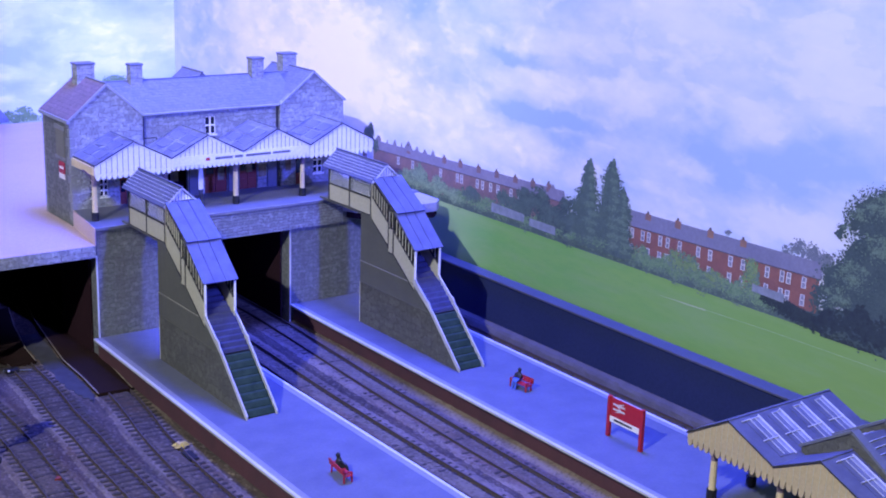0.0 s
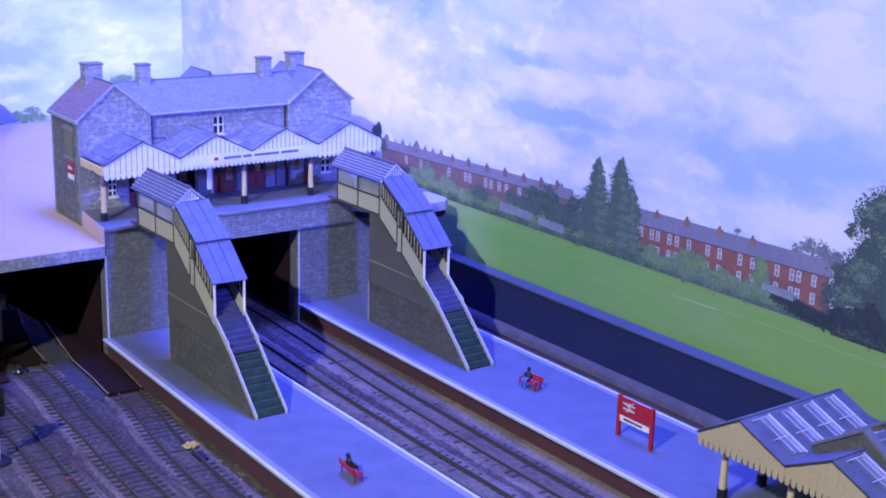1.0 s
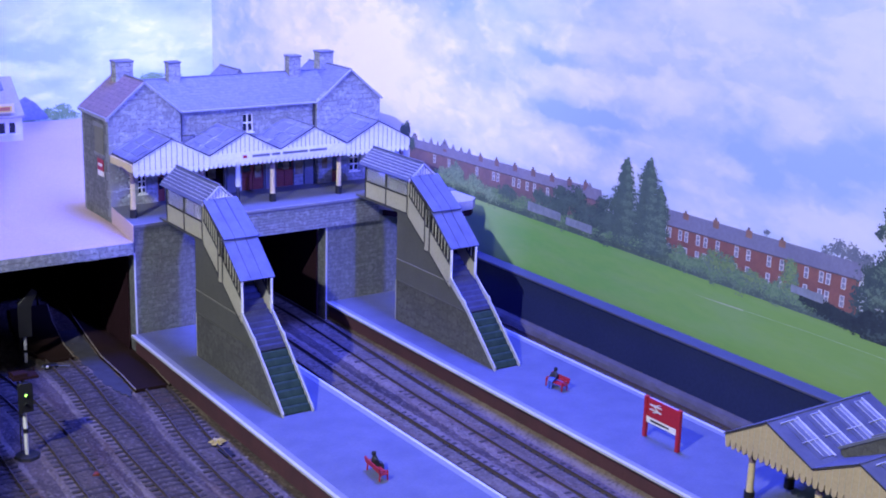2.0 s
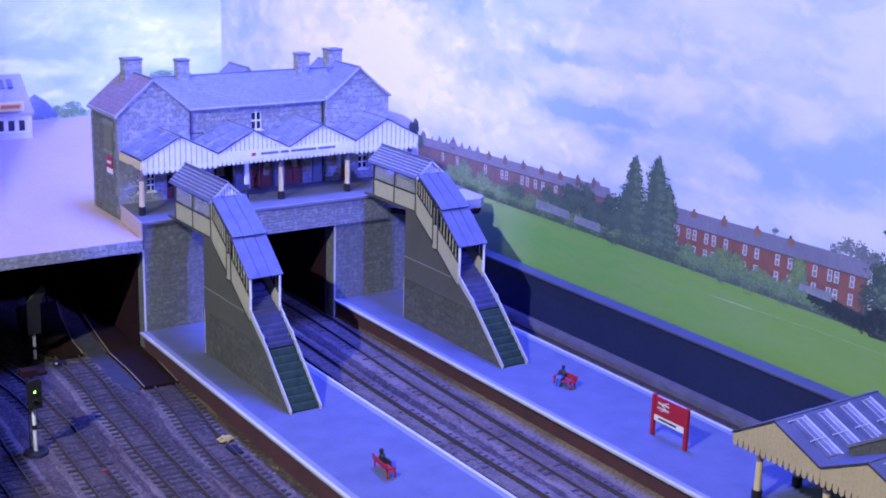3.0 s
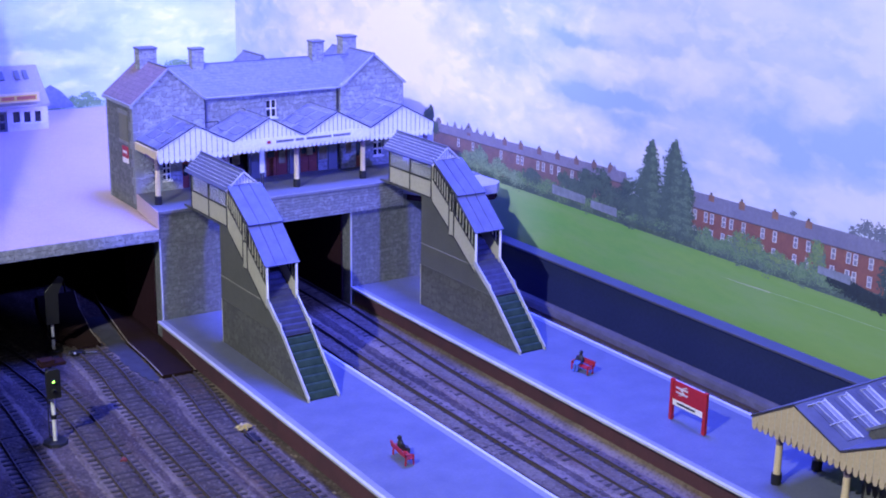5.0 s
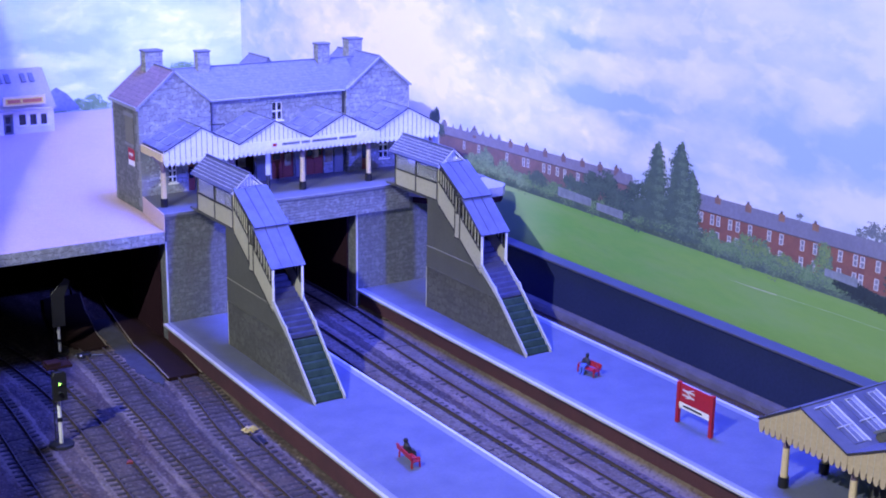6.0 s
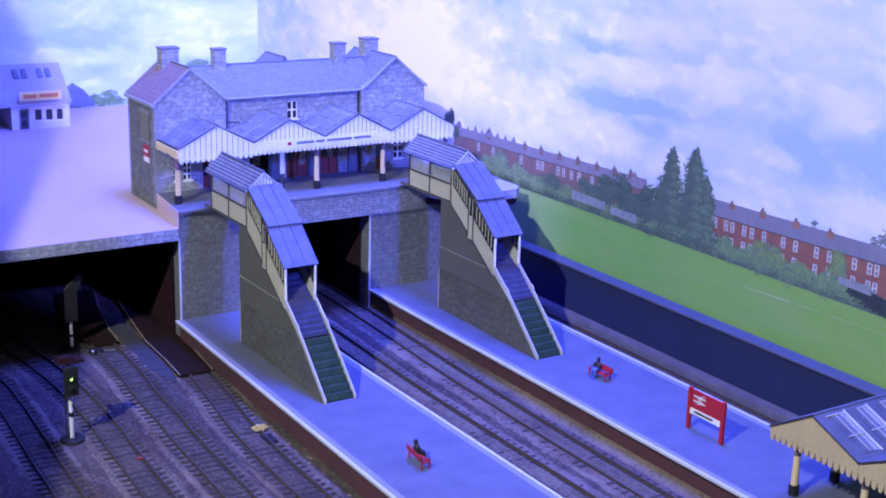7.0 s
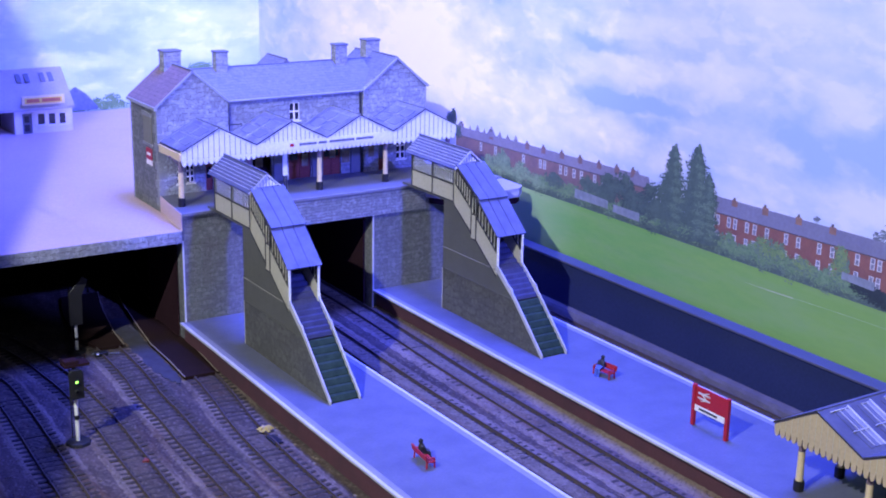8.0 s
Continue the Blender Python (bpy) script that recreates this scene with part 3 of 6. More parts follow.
boxed("reveal_shade", (-74.5, -73.4, 11, 60, GROUND, 53.0), DARK_VOID, bridge, "black sheet that darkens the opening")
boxed("reveal_shade", (-136.8, -135.6, 9, 60, GROUND, 52.0), DARK_VOID, bridge, "black sheet that darkens the opening")

plateau = thing("plateau", (-300, 200, 53), "pale pinkish card road surface on a bridge slab", "road", kind="structure")
bm = bm_new()
prism(bm, [(-650, -3.2), (-136.8, -3.2), (-130.0, 47), (-127, 100), (-120, 131), (110, 131), (117, 428), (-650, 428)], "z", 57.2, 60.5)
part("road_surface", bm, PLATEAU, plateau)
boxed("slab_edge", (-650, -136.8, -3.6, 3.0, 52.8, 60.2), STONE, plateau, "grey stone printed slab edge", 0.2)
bm = bm_new()
slab(bm, [(-137.0, -3.2, 60.4), (-131.6, 46.8, 60.4), (-131.6, 46.8, 71.3), (-137.0, -3.2, 71.3)], -0.6)
part("deck_side", bm, PLATEAU, plateau, "low pink wall beside the deck")
# black sheets added to put the shade below the decks into colour
void = thing("underbridge", (-200, 150, GROUND), "added black sheets that darken the space below the bridge", "lining", kind="structure")
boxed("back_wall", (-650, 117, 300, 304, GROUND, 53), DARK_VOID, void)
boxed("roof_shade", (-650, -136, 3.2, 300, 51.5, 52.7), DARK_VOID, void)
boxed("roof_shade", (-136, 117, 6.4, 300, 50.9, 52.9), DARK_VOID, void)
boxed("side_shade", (-76, -74.5, 60.2, 300, GROUND, 51), DARK_VOID, void)
boxed("side_shade", (-0.1, 1.4, 60.2, 300, GROUND, 51), DARK_VOID, void)

# ---- tracks ----
bm = bm_new()
box(bm, -1.1, 1.1, -11.4, 11.4, -0.9, 0.6)
SLEEPER_MESH = mesh_of("sleeper", bm, SLEEPER_DUSTY, (0, 0, 0), 0.15)


def smooth_line(points, step):
    """Points every step millimetres along a soft curve through the given ones, with the heading at each."""
    v = [Vector((x, y, 0)) for x, y in points]
    run = [(b - a).length for a, b in zip(v, v[1:])]
    way = [(v[min(i + 1, len(v) - 1)] - v[max(i - 1, 0)]).normalized() for i in range(len(v))]
    fine = []
    for i, length in enumerate(run):
        for k in range(40):
            t = k / 40
            fine.append((2 * t ** 3 - 3 * t ** 2 + 1) * v[i] + (t ** 3 - 2 * t ** 2 + t) * length * way[i] + (3 * t ** 2 - 2 * t ** 3) * v[i + 1] + (t ** 3 - t ** 2) * length * way[i + 1])
    fine.append(v[-1])
    out, left = [], 0.0
    for a, b in zip(fine, fine[1:]):
        length = (b - a).length
        while left <= length and length > 0:
            out.append((a + (b - a) * (left / length), (b - a).normalized()))
            left += step
        left -= length
    return out


def track(points, gauge, label, pitch=5.6, sunk=0.0, lift=0.0):
    mid = points[len(points) // 2]
    base = GROUND + lift
    t = thing("track", (mid[0], mid[1], base), label, "railway track", "model railway tracks", "structure")
    run = smooth_line(points, 5.0)
    top = RAILTOP + lift - sunk
    profile = ((-0.5, base - 0.5), (0.5, base - 0.5), (0.5, base + 0.7), (0.28, base + 1.1), (0.36, top - 0.5), (0.36, top), (-0.36, top), (-0.36, top - 0.5), (-0.28, base + 1.1), (-0.5, base + 0.7))
    for side in (-1, 1):
        bm = bm_new()
        last = None
        for p, d in run:
            n = Vector((-d.y, d.x, 0))
            c = p + n * side * gauge / 2
            ring = [bm.verts.new((c.x + n.x * w, c.y + n.y * w, z)) for w, z in profile]
            if last:
                for i in range(len(ring)):
                    bm.faces.new((last[i], last[(i + 1) % len(ring)], ring[(i + 1) % len(ring)], ring[i]))
            last = ring
        part("rail", bm, RUST, t, "rusty steel rail")
    # uneven ballast between the rails that half buries the sleepers
    rnd = random.Random(int(-mid[0]) + 7)
    low, high = (0.45, 0.95) if sunk else (0.8, 1.2)
    half = gauge / 2 - 0.7
    bm = bm_new()
    last = None
    for p, d in smooth_line(points, 2.5):
        n = Vector((-d.y, d.x, 0))
        row = [bm.verts.new((p.x + n.x * w * half, p.y + n.y * w * half, base + (0.02 if abs(w) > 0.9 else rnd.uniform(low, high)))) for w in (-1, -0.7, -0.35, 0, 0.35, 0.7, 1)]
        if last:
            for i in range(6):
                bm.faces.new((last[i], last[i + 1], row[i + 1], row[i]))
        last = row
    part("ballast_infill", bm, TRACKBED_DARK if sunk else TRACKBED, t, "fine grey ballast between the rails")
    # pale ballast shoulder heaped outside the rails
    for side in (-1, 1):
        bm = bm_new()
        last = None
        for p, d in smooth_line(points, 2.5):
            n = Vector((-d.y, d.x, 0))
            row = [bm.verts.new((p.x + n.x * w * side, p.y + n.y * w * side, base + h + (rnd.uniform(-0.18, 0.18) if h > 0 else 0)))
                   for w, h in ((gauge / 2 + 0.5, 0.25 if sunk else 0.85), (gauge / 2 + 2.4, 0.3 if sunk else 0.8), (gauge / 2 + 4.6, 0.45 if sunk else 0.75), (gauge / 2 + 6.6, 0.4), (gauge / 2 + 8.6 + rnd.uniform(-0.8, 0.8), -0.05))]
            if last:
                for i in range(4):
                    bm.faces.new((last[i], last[i + 1], row[i + 1], row[i]))
            last = row
        part("ballast_shoulder", bm, BALLAST if sunk else BALLAST_PALE, t, "brown ballast heaped beside the rails")
    for p, d in smooth_line(points, pitch):
        s = new("sleeper", SLEEPER_MESH)
        s.parent = t
        s.location = [U * (p.x - mid[0] + random.uniform(-0.2, 0.2)), U * (p.y - mid[1]), U * (random.uniform(-0.1, 0.45) if sunk else random.uniform(-0.05, 0.45))]
        s.rotation_euler = (0, 0, math.atan2(d.y, d.x) + random.uniform(-0.02, 0.02))
    return t


random.seed(12)
# bare patch of grey-blue card between the sidings
rnd = random.Random(4)
ring, bm = [], bm_new()
corners = [(-166, 70), (-153, 66), (-157, 8), (-160, -54), (-165, -64), (-170, -40), (-170, 0), (-168, 38)]
for a, b in zip(corners, corners[1:] + corners[:1]):
    for k in range(12):
        ring.append((a[0] + (b[0] - a[0]) * k / 12 + rnd.uniform(-1.3, 1.3), a[1] + (b[1] - a[1]) * k / 12 + rnd.uniform(-1.5, 1.5)))
prism(bm, ring, "z", GROUND - 0.2, GROUND + 0.62)
part("bare_card", bm, BARE_CARD, trackbed, "bare grey-blue card patch between the sidings")
track([(-18.0, -690), (-17.4, -300), (-16.8, -220), (-14.8, -130), (-11.5, -60), (-8.4, 20), (-8.4, 290)], 13.0, "track with dark sleepers beside the wide platform")
track([(-53.0, -690), (-50.8, -300), (-51.4, -220), (-51.0, -130), (-48.6, -60), (-46.0, 10), (-40, 120), (-38, 290)], 13.0, "track with dark sleepers beside the narrow platform")
track([(92.0, -690), (92.0, -200), (92.0, 0), (92.0, 200)], 13.0, "track below the dark retaining wall", lift=2.2)
track([(-166, -520), (-161, -236), (-160.2, -191), (-158.4, -157), (-155.6, -126), (-151.6, -98), (-147.4, -60), (-143, 0), (-136, 60), (-122, 140), (-100, 230)], 13.0, "weathered siding half sunk in brown ballast", sunk=0.35)
track([(-204, -520), (-192, -213), (-190.5, -167), (-189.6, -140), (-187.6, -112), (-186.4, -75), (-183.0, -38), (-181.4, 10), (-180.4, 40), (-174, 90), (-164, 124), (-140, 220)], 13.0, "weathered siding half sunk in brown ballast", sunk=0.35)
track([(-240, -520), (-225, -194), (-223.6, -164), (-222.4, -136), (-220.8, -106), (-220.2, -76), (-221.2, -36), (-223.4, -10), (-227.6, 25), (-236, 62), (-256, 130), (-290, 220)], 13.0, "weathered siding half sunk in brown ballast", sunk=0.35)
track([(-284, -520), (-261.5, -175), (-260.5, -140), (-258.5, -95), (-257.0, -52), (-258, -10), (-270, 40), (-292, 105), (-330, 190)], 12.6, "weathered siding half sunk in brown ballast", sunk=0.35)
track([(-330, -520), (-304, -170), (-298, -80), (-302, -20), (-318, 40), (-345, 110), (-390, 190)], 13.0, "weathered siding half sunk in brown ballast", sunk=0.35)

# ballast banked against the foot of the wide platform
rnd = random.Random(17)
bm = bm_new()
last = None
for k in range(231):
    row = [bm.verts.new((x + rnd.uniform(-w, w), -690 + 3 * k, GROUND + z + rnd.uniform(-w, w) * 0.6)) for x, z, w in ((-4.6, -0.2, 0.0), (-2.2, 1.1, 0.3), (0.4, 2.5, 0.35), (3.2, 3.6, 0.25))]
    if last:
        for i in range(3):
            bm.faces.new((last[i], last[i + 1], row[i + 1], row[i]))
    last = row
part("ballast_bank", bm, BALLAST_PALE, trackbed, "pale brown ballast banked against a platform wall")

# dark boards with pale worn edges that run under the bridge
for left, right, both in (([(-160.0, -59), (-158.0, -30), (-157.2, 5), (-152, 45), (-146, 88), (-139, 124)], [(-122, 124), (-127.6, 77), (-130.6, 38), (-135.2, -9), (-139.8, -60)], True),
                          ([(-186, 12), (-195, 38), (-188, 86), (-178, 124)], [(-152, 124), (-161.3, 86), (-165.8, 59), (-169.8, 38), (-172, 12)], False)):
    bm = bm_new()
    prism(bm, left + right, "z", GROUND, GROUND + 2.5)
    board = thing("track_board", (right[-1][0], right[-1][1], GROUND), "dark brown board with pale worn edges under the bridge", "board", "boards under the bridge")
    part("board", bm, CORK, board)
    for edge in ((left, right) if both else (right,)):
        bm = bm_new()
        for a, b in zip(edge, edge[1:]):
            bar(bm, (a[0], a[1], GROUND + 2.5), (b[0], b[1], GROUND + 2.5), 0.6, 0.5)
        part("worn_edge", bm, CORK_EDGE, board, "pale worn card edge")


# ---- covered stairs ----
def covered_stairs():
    """Covered stairs from the platform up to the deck; x runs over its width from 0 to 19."""
    X0, X1 = 0.0, 18.9
    st = thing("covered_stairs", (0, 0, 0), "covered cream footbridge stairs with blue-grey roof and olive stone wall", "stairs", "covered stairs")
    bm = bm_new()
    prism(bm, [(-163, 0), (-54.5, 0), (-54.5, 28), (-134, 28), (-137, 24.5)], "x", X0 + 0.6, X1 - 0.6)
    part("stone_base", bm, RUBBLE, st, "olive brown stone printed wall")
    bm = bm_new()
    prism(bm, [(-133.5, 28), (-54.5, 28), (-54.5, 42), (-117, 42), (-117, 40.5), (-130, 29)], "x", X0 + 0.3, X1 - 0.3)
    part("middle_wall", bm, OLIVE_CARD, st, "plain olive wall")
    bm = bm_new()
    prism(bm, [(-117, 42), (-54.5, 42), (-54.5, 74.4), (-67, 74.4), (-116, 41.6)], "x", X0 + 0.5, X1 - 0.5)
    part("upper_wall", bm, OLIVE_CARD, st, "plain olive wall")
    for z, y in ((42, -117), (28, -134)):
        boxed("ledge", (X0 + 0.0, X0 + 0.6, y, -54.3, z - 0.25, z + 0.25), LEDGE if z > 30 else OLIVE_CARD, st, "thin pale ledge")
    boxed("corner_edge", (X0 + 0.4, X0 + 1.0, -54.6, -54.0, 0, 28), CREAM_PALE, st, "pale card edge")
    # lower open flight
    for count, y0, z0, dy, dz, inset, material, lab in ((8, -163.6, 0.5, 3.6, 3.35, 0.9, GREEN_STEP, "dark green step"), (6, -134.6, 27.6, 2.9, 2.45, 0.9, GREY_STEP, "blue-grey step"), (14, -117.2, 42.0, 3.55, 2.3, 1.6, GREY_STEP, "blue-grey step")):
        nose = 0.46 if material is GREEN_STEP else 0.34
        for i in range(count):
            y, z = y0 + i * dy, z0 + i * dz
            bm = bm_new()
            prism(bm, [(y, z - 1.5), (y, z + 0.12 * dz), (y + (nose - 0.06) * dy, z + 0.80 * dz), (y + nose * dy, z + 0.88 * dz), (y + dy, z + dz), (y + dy, z - 1.5)], "x", X0 + inset, X1 - inset)
            part("step", bm, material, st, lab)
    boxed("landing", (X0 + 0.8, X1 - 0.8, -135.6, -134.2, 26.6, 28.0), BLACK, st, "dark landing edge")
    for x in (X0, X1 - 0.8):
        bm = bm_new()
        prism(bm, [(-165.4, 0), (-164.2, 0), (-134, 28.4), (-134, 31.6), (-136.4, 29.8), (-165.4, 2.2)], "x", x, x + 0.8)
        part("stair_side", bm, STAIR_EDGE, st, "white edged stair side")
        bm = bm_new()
        prism(bm, [(-134, 28.4), (-115, 42.0), (-115.0, 45.0), (-117.5, 45.0), (-130.2, 35.2), (-132.5, 34.8), (-134, 31.8)], "x", x, x + 0.8)
        part("stair_side", bm, STAIR_EDGE, st, "white edged stair side")
        boxed("front_post", (x, x + 1.0, -117.3, -115.9, 41, 63.6), WHITE, st, "white corner post")
    # sloping side screens, two bays with a short upright piece between
    lower, upper = ((-116, 37.9, 63.0), (-92.5, 55.3, 81.6)), ((-87, 59.0, 85.2), (-67.5, 72.2, 97.4))
    for x, out in ((X0 + 0.2, -1), (X1 - 1.0, 1)):
        for (ya, za, ta), (yb, zb, tb) in (lower, upper):
            rail_a, rail_b = za + 14.9, zb + 14.9
            bm = bm_new()
            prism(bm, [(ya, za), (yb, zb), (yb, rail_b), (ya, rail_a)], "x", x, x + 0.8)
            part("panel", bm, CREAM_PALE, st, "pale cream lower panel")
            for p, q, w in (((ya, rail_a), (yb, rail_b), 1.0), ((ya, za), (yb, zb), 1.0), ((ya, ta), (yb, tb), 0.9)):
                bm = bm_new()
                bar(bm, (x + 0.4, p[0], p[1]), (x + 0.4, q[0], q[1]), 1.3, w)
                part("screen_rail", bm, DARK_FRAME, st, "dark frame rail")
            for k in range(8):
                s = k / 7
                y, lo, hi = ya + (yb - ya) * s, rail_a + (rail_b - rail_a) * s, ta + (tb - ta) * s
                boxed("mullion", (x - 0.1, x + 0.9, y - 0.35, y + 0.35, lo, hi), DARK_FRAME if k in (0, 7) else CREAM_PALE, st)
            # opaque dark panes put the dim inside of the stairs into colour
            bm = bm_new()
            prism(bm, [(ya, rail_a), (yb, rail_b), (yb, tb), (ya, ta)], "x", x + 0.35, x + 0.45)
            part("window_pane", bm, DARK_PANE, st)
        boxed("panel", (x - 0.1, x + 0.9, -92.5, -87, 55.2, 71.2), CREAM_PALE, st, "pale cream upright panel")
        for y, z0, z1 in ((-92.5, 54.6, 82.2), (-87, 57.6, 85.6)):
            boxed("screen_post", (x - 0.25, x + 1.0, y - 0.55, y + 0.55, z0, z1), DARK_FRAME, st, "dark post")
        for z in (55.2, 71.2, 82.4):
            boxed("screen_rail", (x - 0.2, x + 0.95, -92.5, -87, z - 0.45, z + 0.45), DARK_FRAME, st)
        boxed("window_pane", (x + 0.3, x + 0.5, -92, -87.5, 71.6, 82), DARK_PANE, st)
        for y in (-91.5, -88.0):
            boxed("mullion", (x - 0.15, x + 0.9, y - 0.35, y + 0.35, 71.6, 82), CREAM_PALE, st)
    # sloping roofs of seamed sheet
    for name, (ya, za), (yb, zb) in (("lower_roof", (-118.3, 62.8), (-95.5, 82.0)), ("upper_roof", (-98.2, 81.8), (-70.5, 98.8))):
        bm = bm_new()
        slab(bm, [(X0 - 1.2, ya, za + 0.9), (X1 + 1.2, ya, za + 0.9), (X1 + 1.2, yb, zb + 0.9), (X0 - 1.2, yb, zb + 0.9)], 0.9)
        roof = part(name, bm, SHEET, st, "blue-grey sheet roof with dark seams")
        for x in (X0 + 5.6, X0 + 12.6):
            bm = bm_new()
            bar(bm, (x, ya + 0.2, za + 0.95), (x, yb - 0.2, zb + 0.95), 0.35, 0.25)
            part("seam", bm, DARK_FRAME, roof)
    # pavilion at the top
    bm = bm_new()
    box(bm, X0, X1, -67.5, -3.2, 73.2, 74.6)
    part("pavilion_floor", bm, OLIVE_CARD, st)
    for x in (X0, X1 - 0.8):
        for ya, yb in ((-66.6, -41.0), (-41.0, -15.5)):
            boxed("panel", (x, x + 0.8, ya, yb, 74.6, 85.4), CREAM_PALE, st, "pale cream lower panel")
            boxed("screen_rail", (x - 0.2, x + 1.0, ya, yb, 85.2, 86.2), DARK_FRAME, st, "dark frame rail")
            boxed("screen_rail", (x - 0.2, x + 1.0, ya, yb, 74.2, 75.0), DARK_FRAME, st, "dark frame rail")
            for k in range(1, 10):
                y = ya + (yb - ya) * k / 10
                boxed("mullion", (x + 0.42, x + 0.72, y - 0.28, y + 0.28, 86.2, 93.4), DARK_FRAME, st)
            pane = boxed("window_pane", (x + 0.3, x + 0.4, ya, yb, 86, 97), PANE, st)
            pane.visible_shadow = False
        for y in (-66.6, -41.0, -15.5):
            boxed("screen_post", (x - 0.3, x + 1.1, y - 0.55, y + 0.55, 74.2, 97.2), DARK_FRAME, st, "dark post")
        boxed("screen_post", (x - 0.1, x + 1.0, -67.9, -67.0, 74.2, 97.2), CREAM_PALE, st, "cream corner post")
    mid = (X0 + X1) / 2
    for y, thick in ((-69.2, 0.9),):
        bm = bm_new()
        prism(bm, [(X0 - 0.6, 97.2), (X1 + 0.6, 97.2), (mid, 106.2)], "y", y, y + thick)
        g = part("gable_board", bm, WHITE, st, "white boarded gable")
        for k in range(1, 10):
            x = X0 + k * 1.9
            top = 97.2 + 9.0 * (1 - abs(x - mid) / (mid - X0 + 0.6))
            if top > 98.2:
                boxed("groove", (x - 0.18, x + 0.18, y - 0.12, y, 97.3, top), GROOVE, g)
    for sx in (-1, 1):
        xa, xb = mid, mid + sx * 11.6
        bm = bm_new()
        corners = [(xa, -70.6, 107.0), (xb, -70.6, 96.6), (xb, -9.5, 96.6), (xa, -9.5, 107.0)]
        slab(bm, corners[::-1] if sx < 0 else corners, 0.8)
        roof = part("pavilion_roof", bm, SHEET, st, "ribbed blue-grey sheet roof")
        for k in range(1, 7):
            s = k / 7
            x, z = xa + (xb - xa) * s, 107.0 - 10.4 * s + 0.3
            bm = bm_new()
            bar(bm, (x, -70.8, z), (x, -9.3, z), 0.35, 0.45)
            part("rib", bm, RIB, roof, "pale rib")
        bm = bm_new()
        bar(bm, (xa, -70.8, 106.7), (xb, -70.8, 96.3), 0.7, 1.1)
        part("bargeboard", bm, STAIR_EDGE, st, "pale bargeboard")
    bm = bm_new()
    bar(bm, (mid, -71, 107.3), (mid, -9.2, 107.3), 1.2, 0.8)
    part("ridge_cap", bm, SHEET, st)
    return st


stairs = covered_stairs()
copy_thing(stairs, pose(U * 20.7, U * -0.6, 0))
stairs.location = (U * -119.5, 0, 0)


# ---- station building ----
def pierced(bm, x0, x1, y0, y1, z0, z1, holes):
    """A wall along x with rectangular openings (xa, xb, za, zb)."""
    xs = sorted({x0, x1, *[h[0] for h in holes], *[h[1] for h in holes]})
    zs = sorted({z0, z1, *[h[2] for h in holes], *[h[3] for h in holes]})
    seen = {}

    def v(i, k, y):
        if (i, k, y) not in seen:
            seen[i, k, y] = bm.verts.new((xs[i], y, zs[k]))
        return seen[i, k, y]

    def solid(i, k):
        if not (0 <= i < len(xs) - 1 and 0 <= k < len(zs) - 1):
            return False
        cx, cz = (xs[i] + xs[i + 1]) / 2, (zs[k] + zs[k + 1]) / 2
        return not any(h[0] < cx < h[1] and h[2] < cz < h[3] for h in holes)

    for i in range(len(xs) - 1):
        for k in range(len(zs) - 1):
            if not solid(i, k):
                continue
            for y in (y0, y1):
                bm.faces.new((v(i, k, y), v(i + 1, k, y), v(i + 1, k + 1, y), v(i, k + 1, y)))
            for di, dk, a, b in ((-1, 0, (i, k), (i, k + 1)), (1, 0, (i + 1, k), (i + 1, k + 1)), (0, -1, (i, k), (i + 1, k)), (0, 1, (i, k + 1), (i + 1, k + 1))):
                if not solid(i + di, k + dk):
                    bm.faces.new((v(*a, y0), v(*b, y0), v(*b, y1), v(*a, y1)))


def sash(parent, xa, xb, za, zb, y, across=2, up=2, trim=WHITE):
    """A window set in an opening of a wall that faces -y."""
    w = part("window", frame_bars(xa, xb, za, zb, y, across, up), trim, parent, "small white sash window")
    boxed("pane", (xa, xb, y + 0.6, y + 0.8, za, zb), DARK_PANE, w)
    boxed("sill", (xa - 0.7, xb + 0.7, y - 1.6, y + 0.6, za - 1.0, za), trim, w)
    return w


def frame_bars(xa, xb, za, zb, y, across, up):
    bm = bm_new()
    w, h = (xb - xa) / across, (zb - za) / up
    pierced(bm, xa, xb, y, y + 0.6, za, zb, [(xa + i * w + 0.45, xa + (i + 1) * w - 0.45, za + k * h + 0.45, za + (k + 1) * h - 0.45) for i in range(across) for k in range(up)])
    return bm


def gable_roof(name, parent, ridge_x, half, ridge_z, eave_z, y0, y1, materials, thick=1.2):
    for side, material in zip((-1, 1), materials):
        xe = ridge_x + side * half
        bm = bm_new()
        c = [(ridge_x, y0, ridge_z), (xe, y0, eave_z), (xe, y1, eave_z), (ridge_x, y1, ridge_z)]
        slab(bm, c[::-1] if side < 0 else c, thick)
        part(name, bm, material, parent, "printed slate roof slope")
    bm = bm_new()
    bar(bm, (ridge_x, y0 - 0.2, ridge_z + 0.1), (ridge_x, y1, ridge_z + 0.1), 1.3, 0.8)
    part("ridge_tiles", bm, COPING, parent)


def chimney(parent, x, y, wx, wy, z0, z1):
    c = boxed("chimney", (x - wx / 2, x + wx / 2, y - wy / 2, y + wy / 2, z0, z1), STONE, parent, "stone chimney stack", 0.2)
    boxed("cap", (x - wx / 2 - 0.6, x + wx / 2 + 0.6, y - wy / 2 - 0.6, y + wy / 2 + 0.6, z1, z1 + 1.4), COPING, c, "pale stone cap", 0.3)


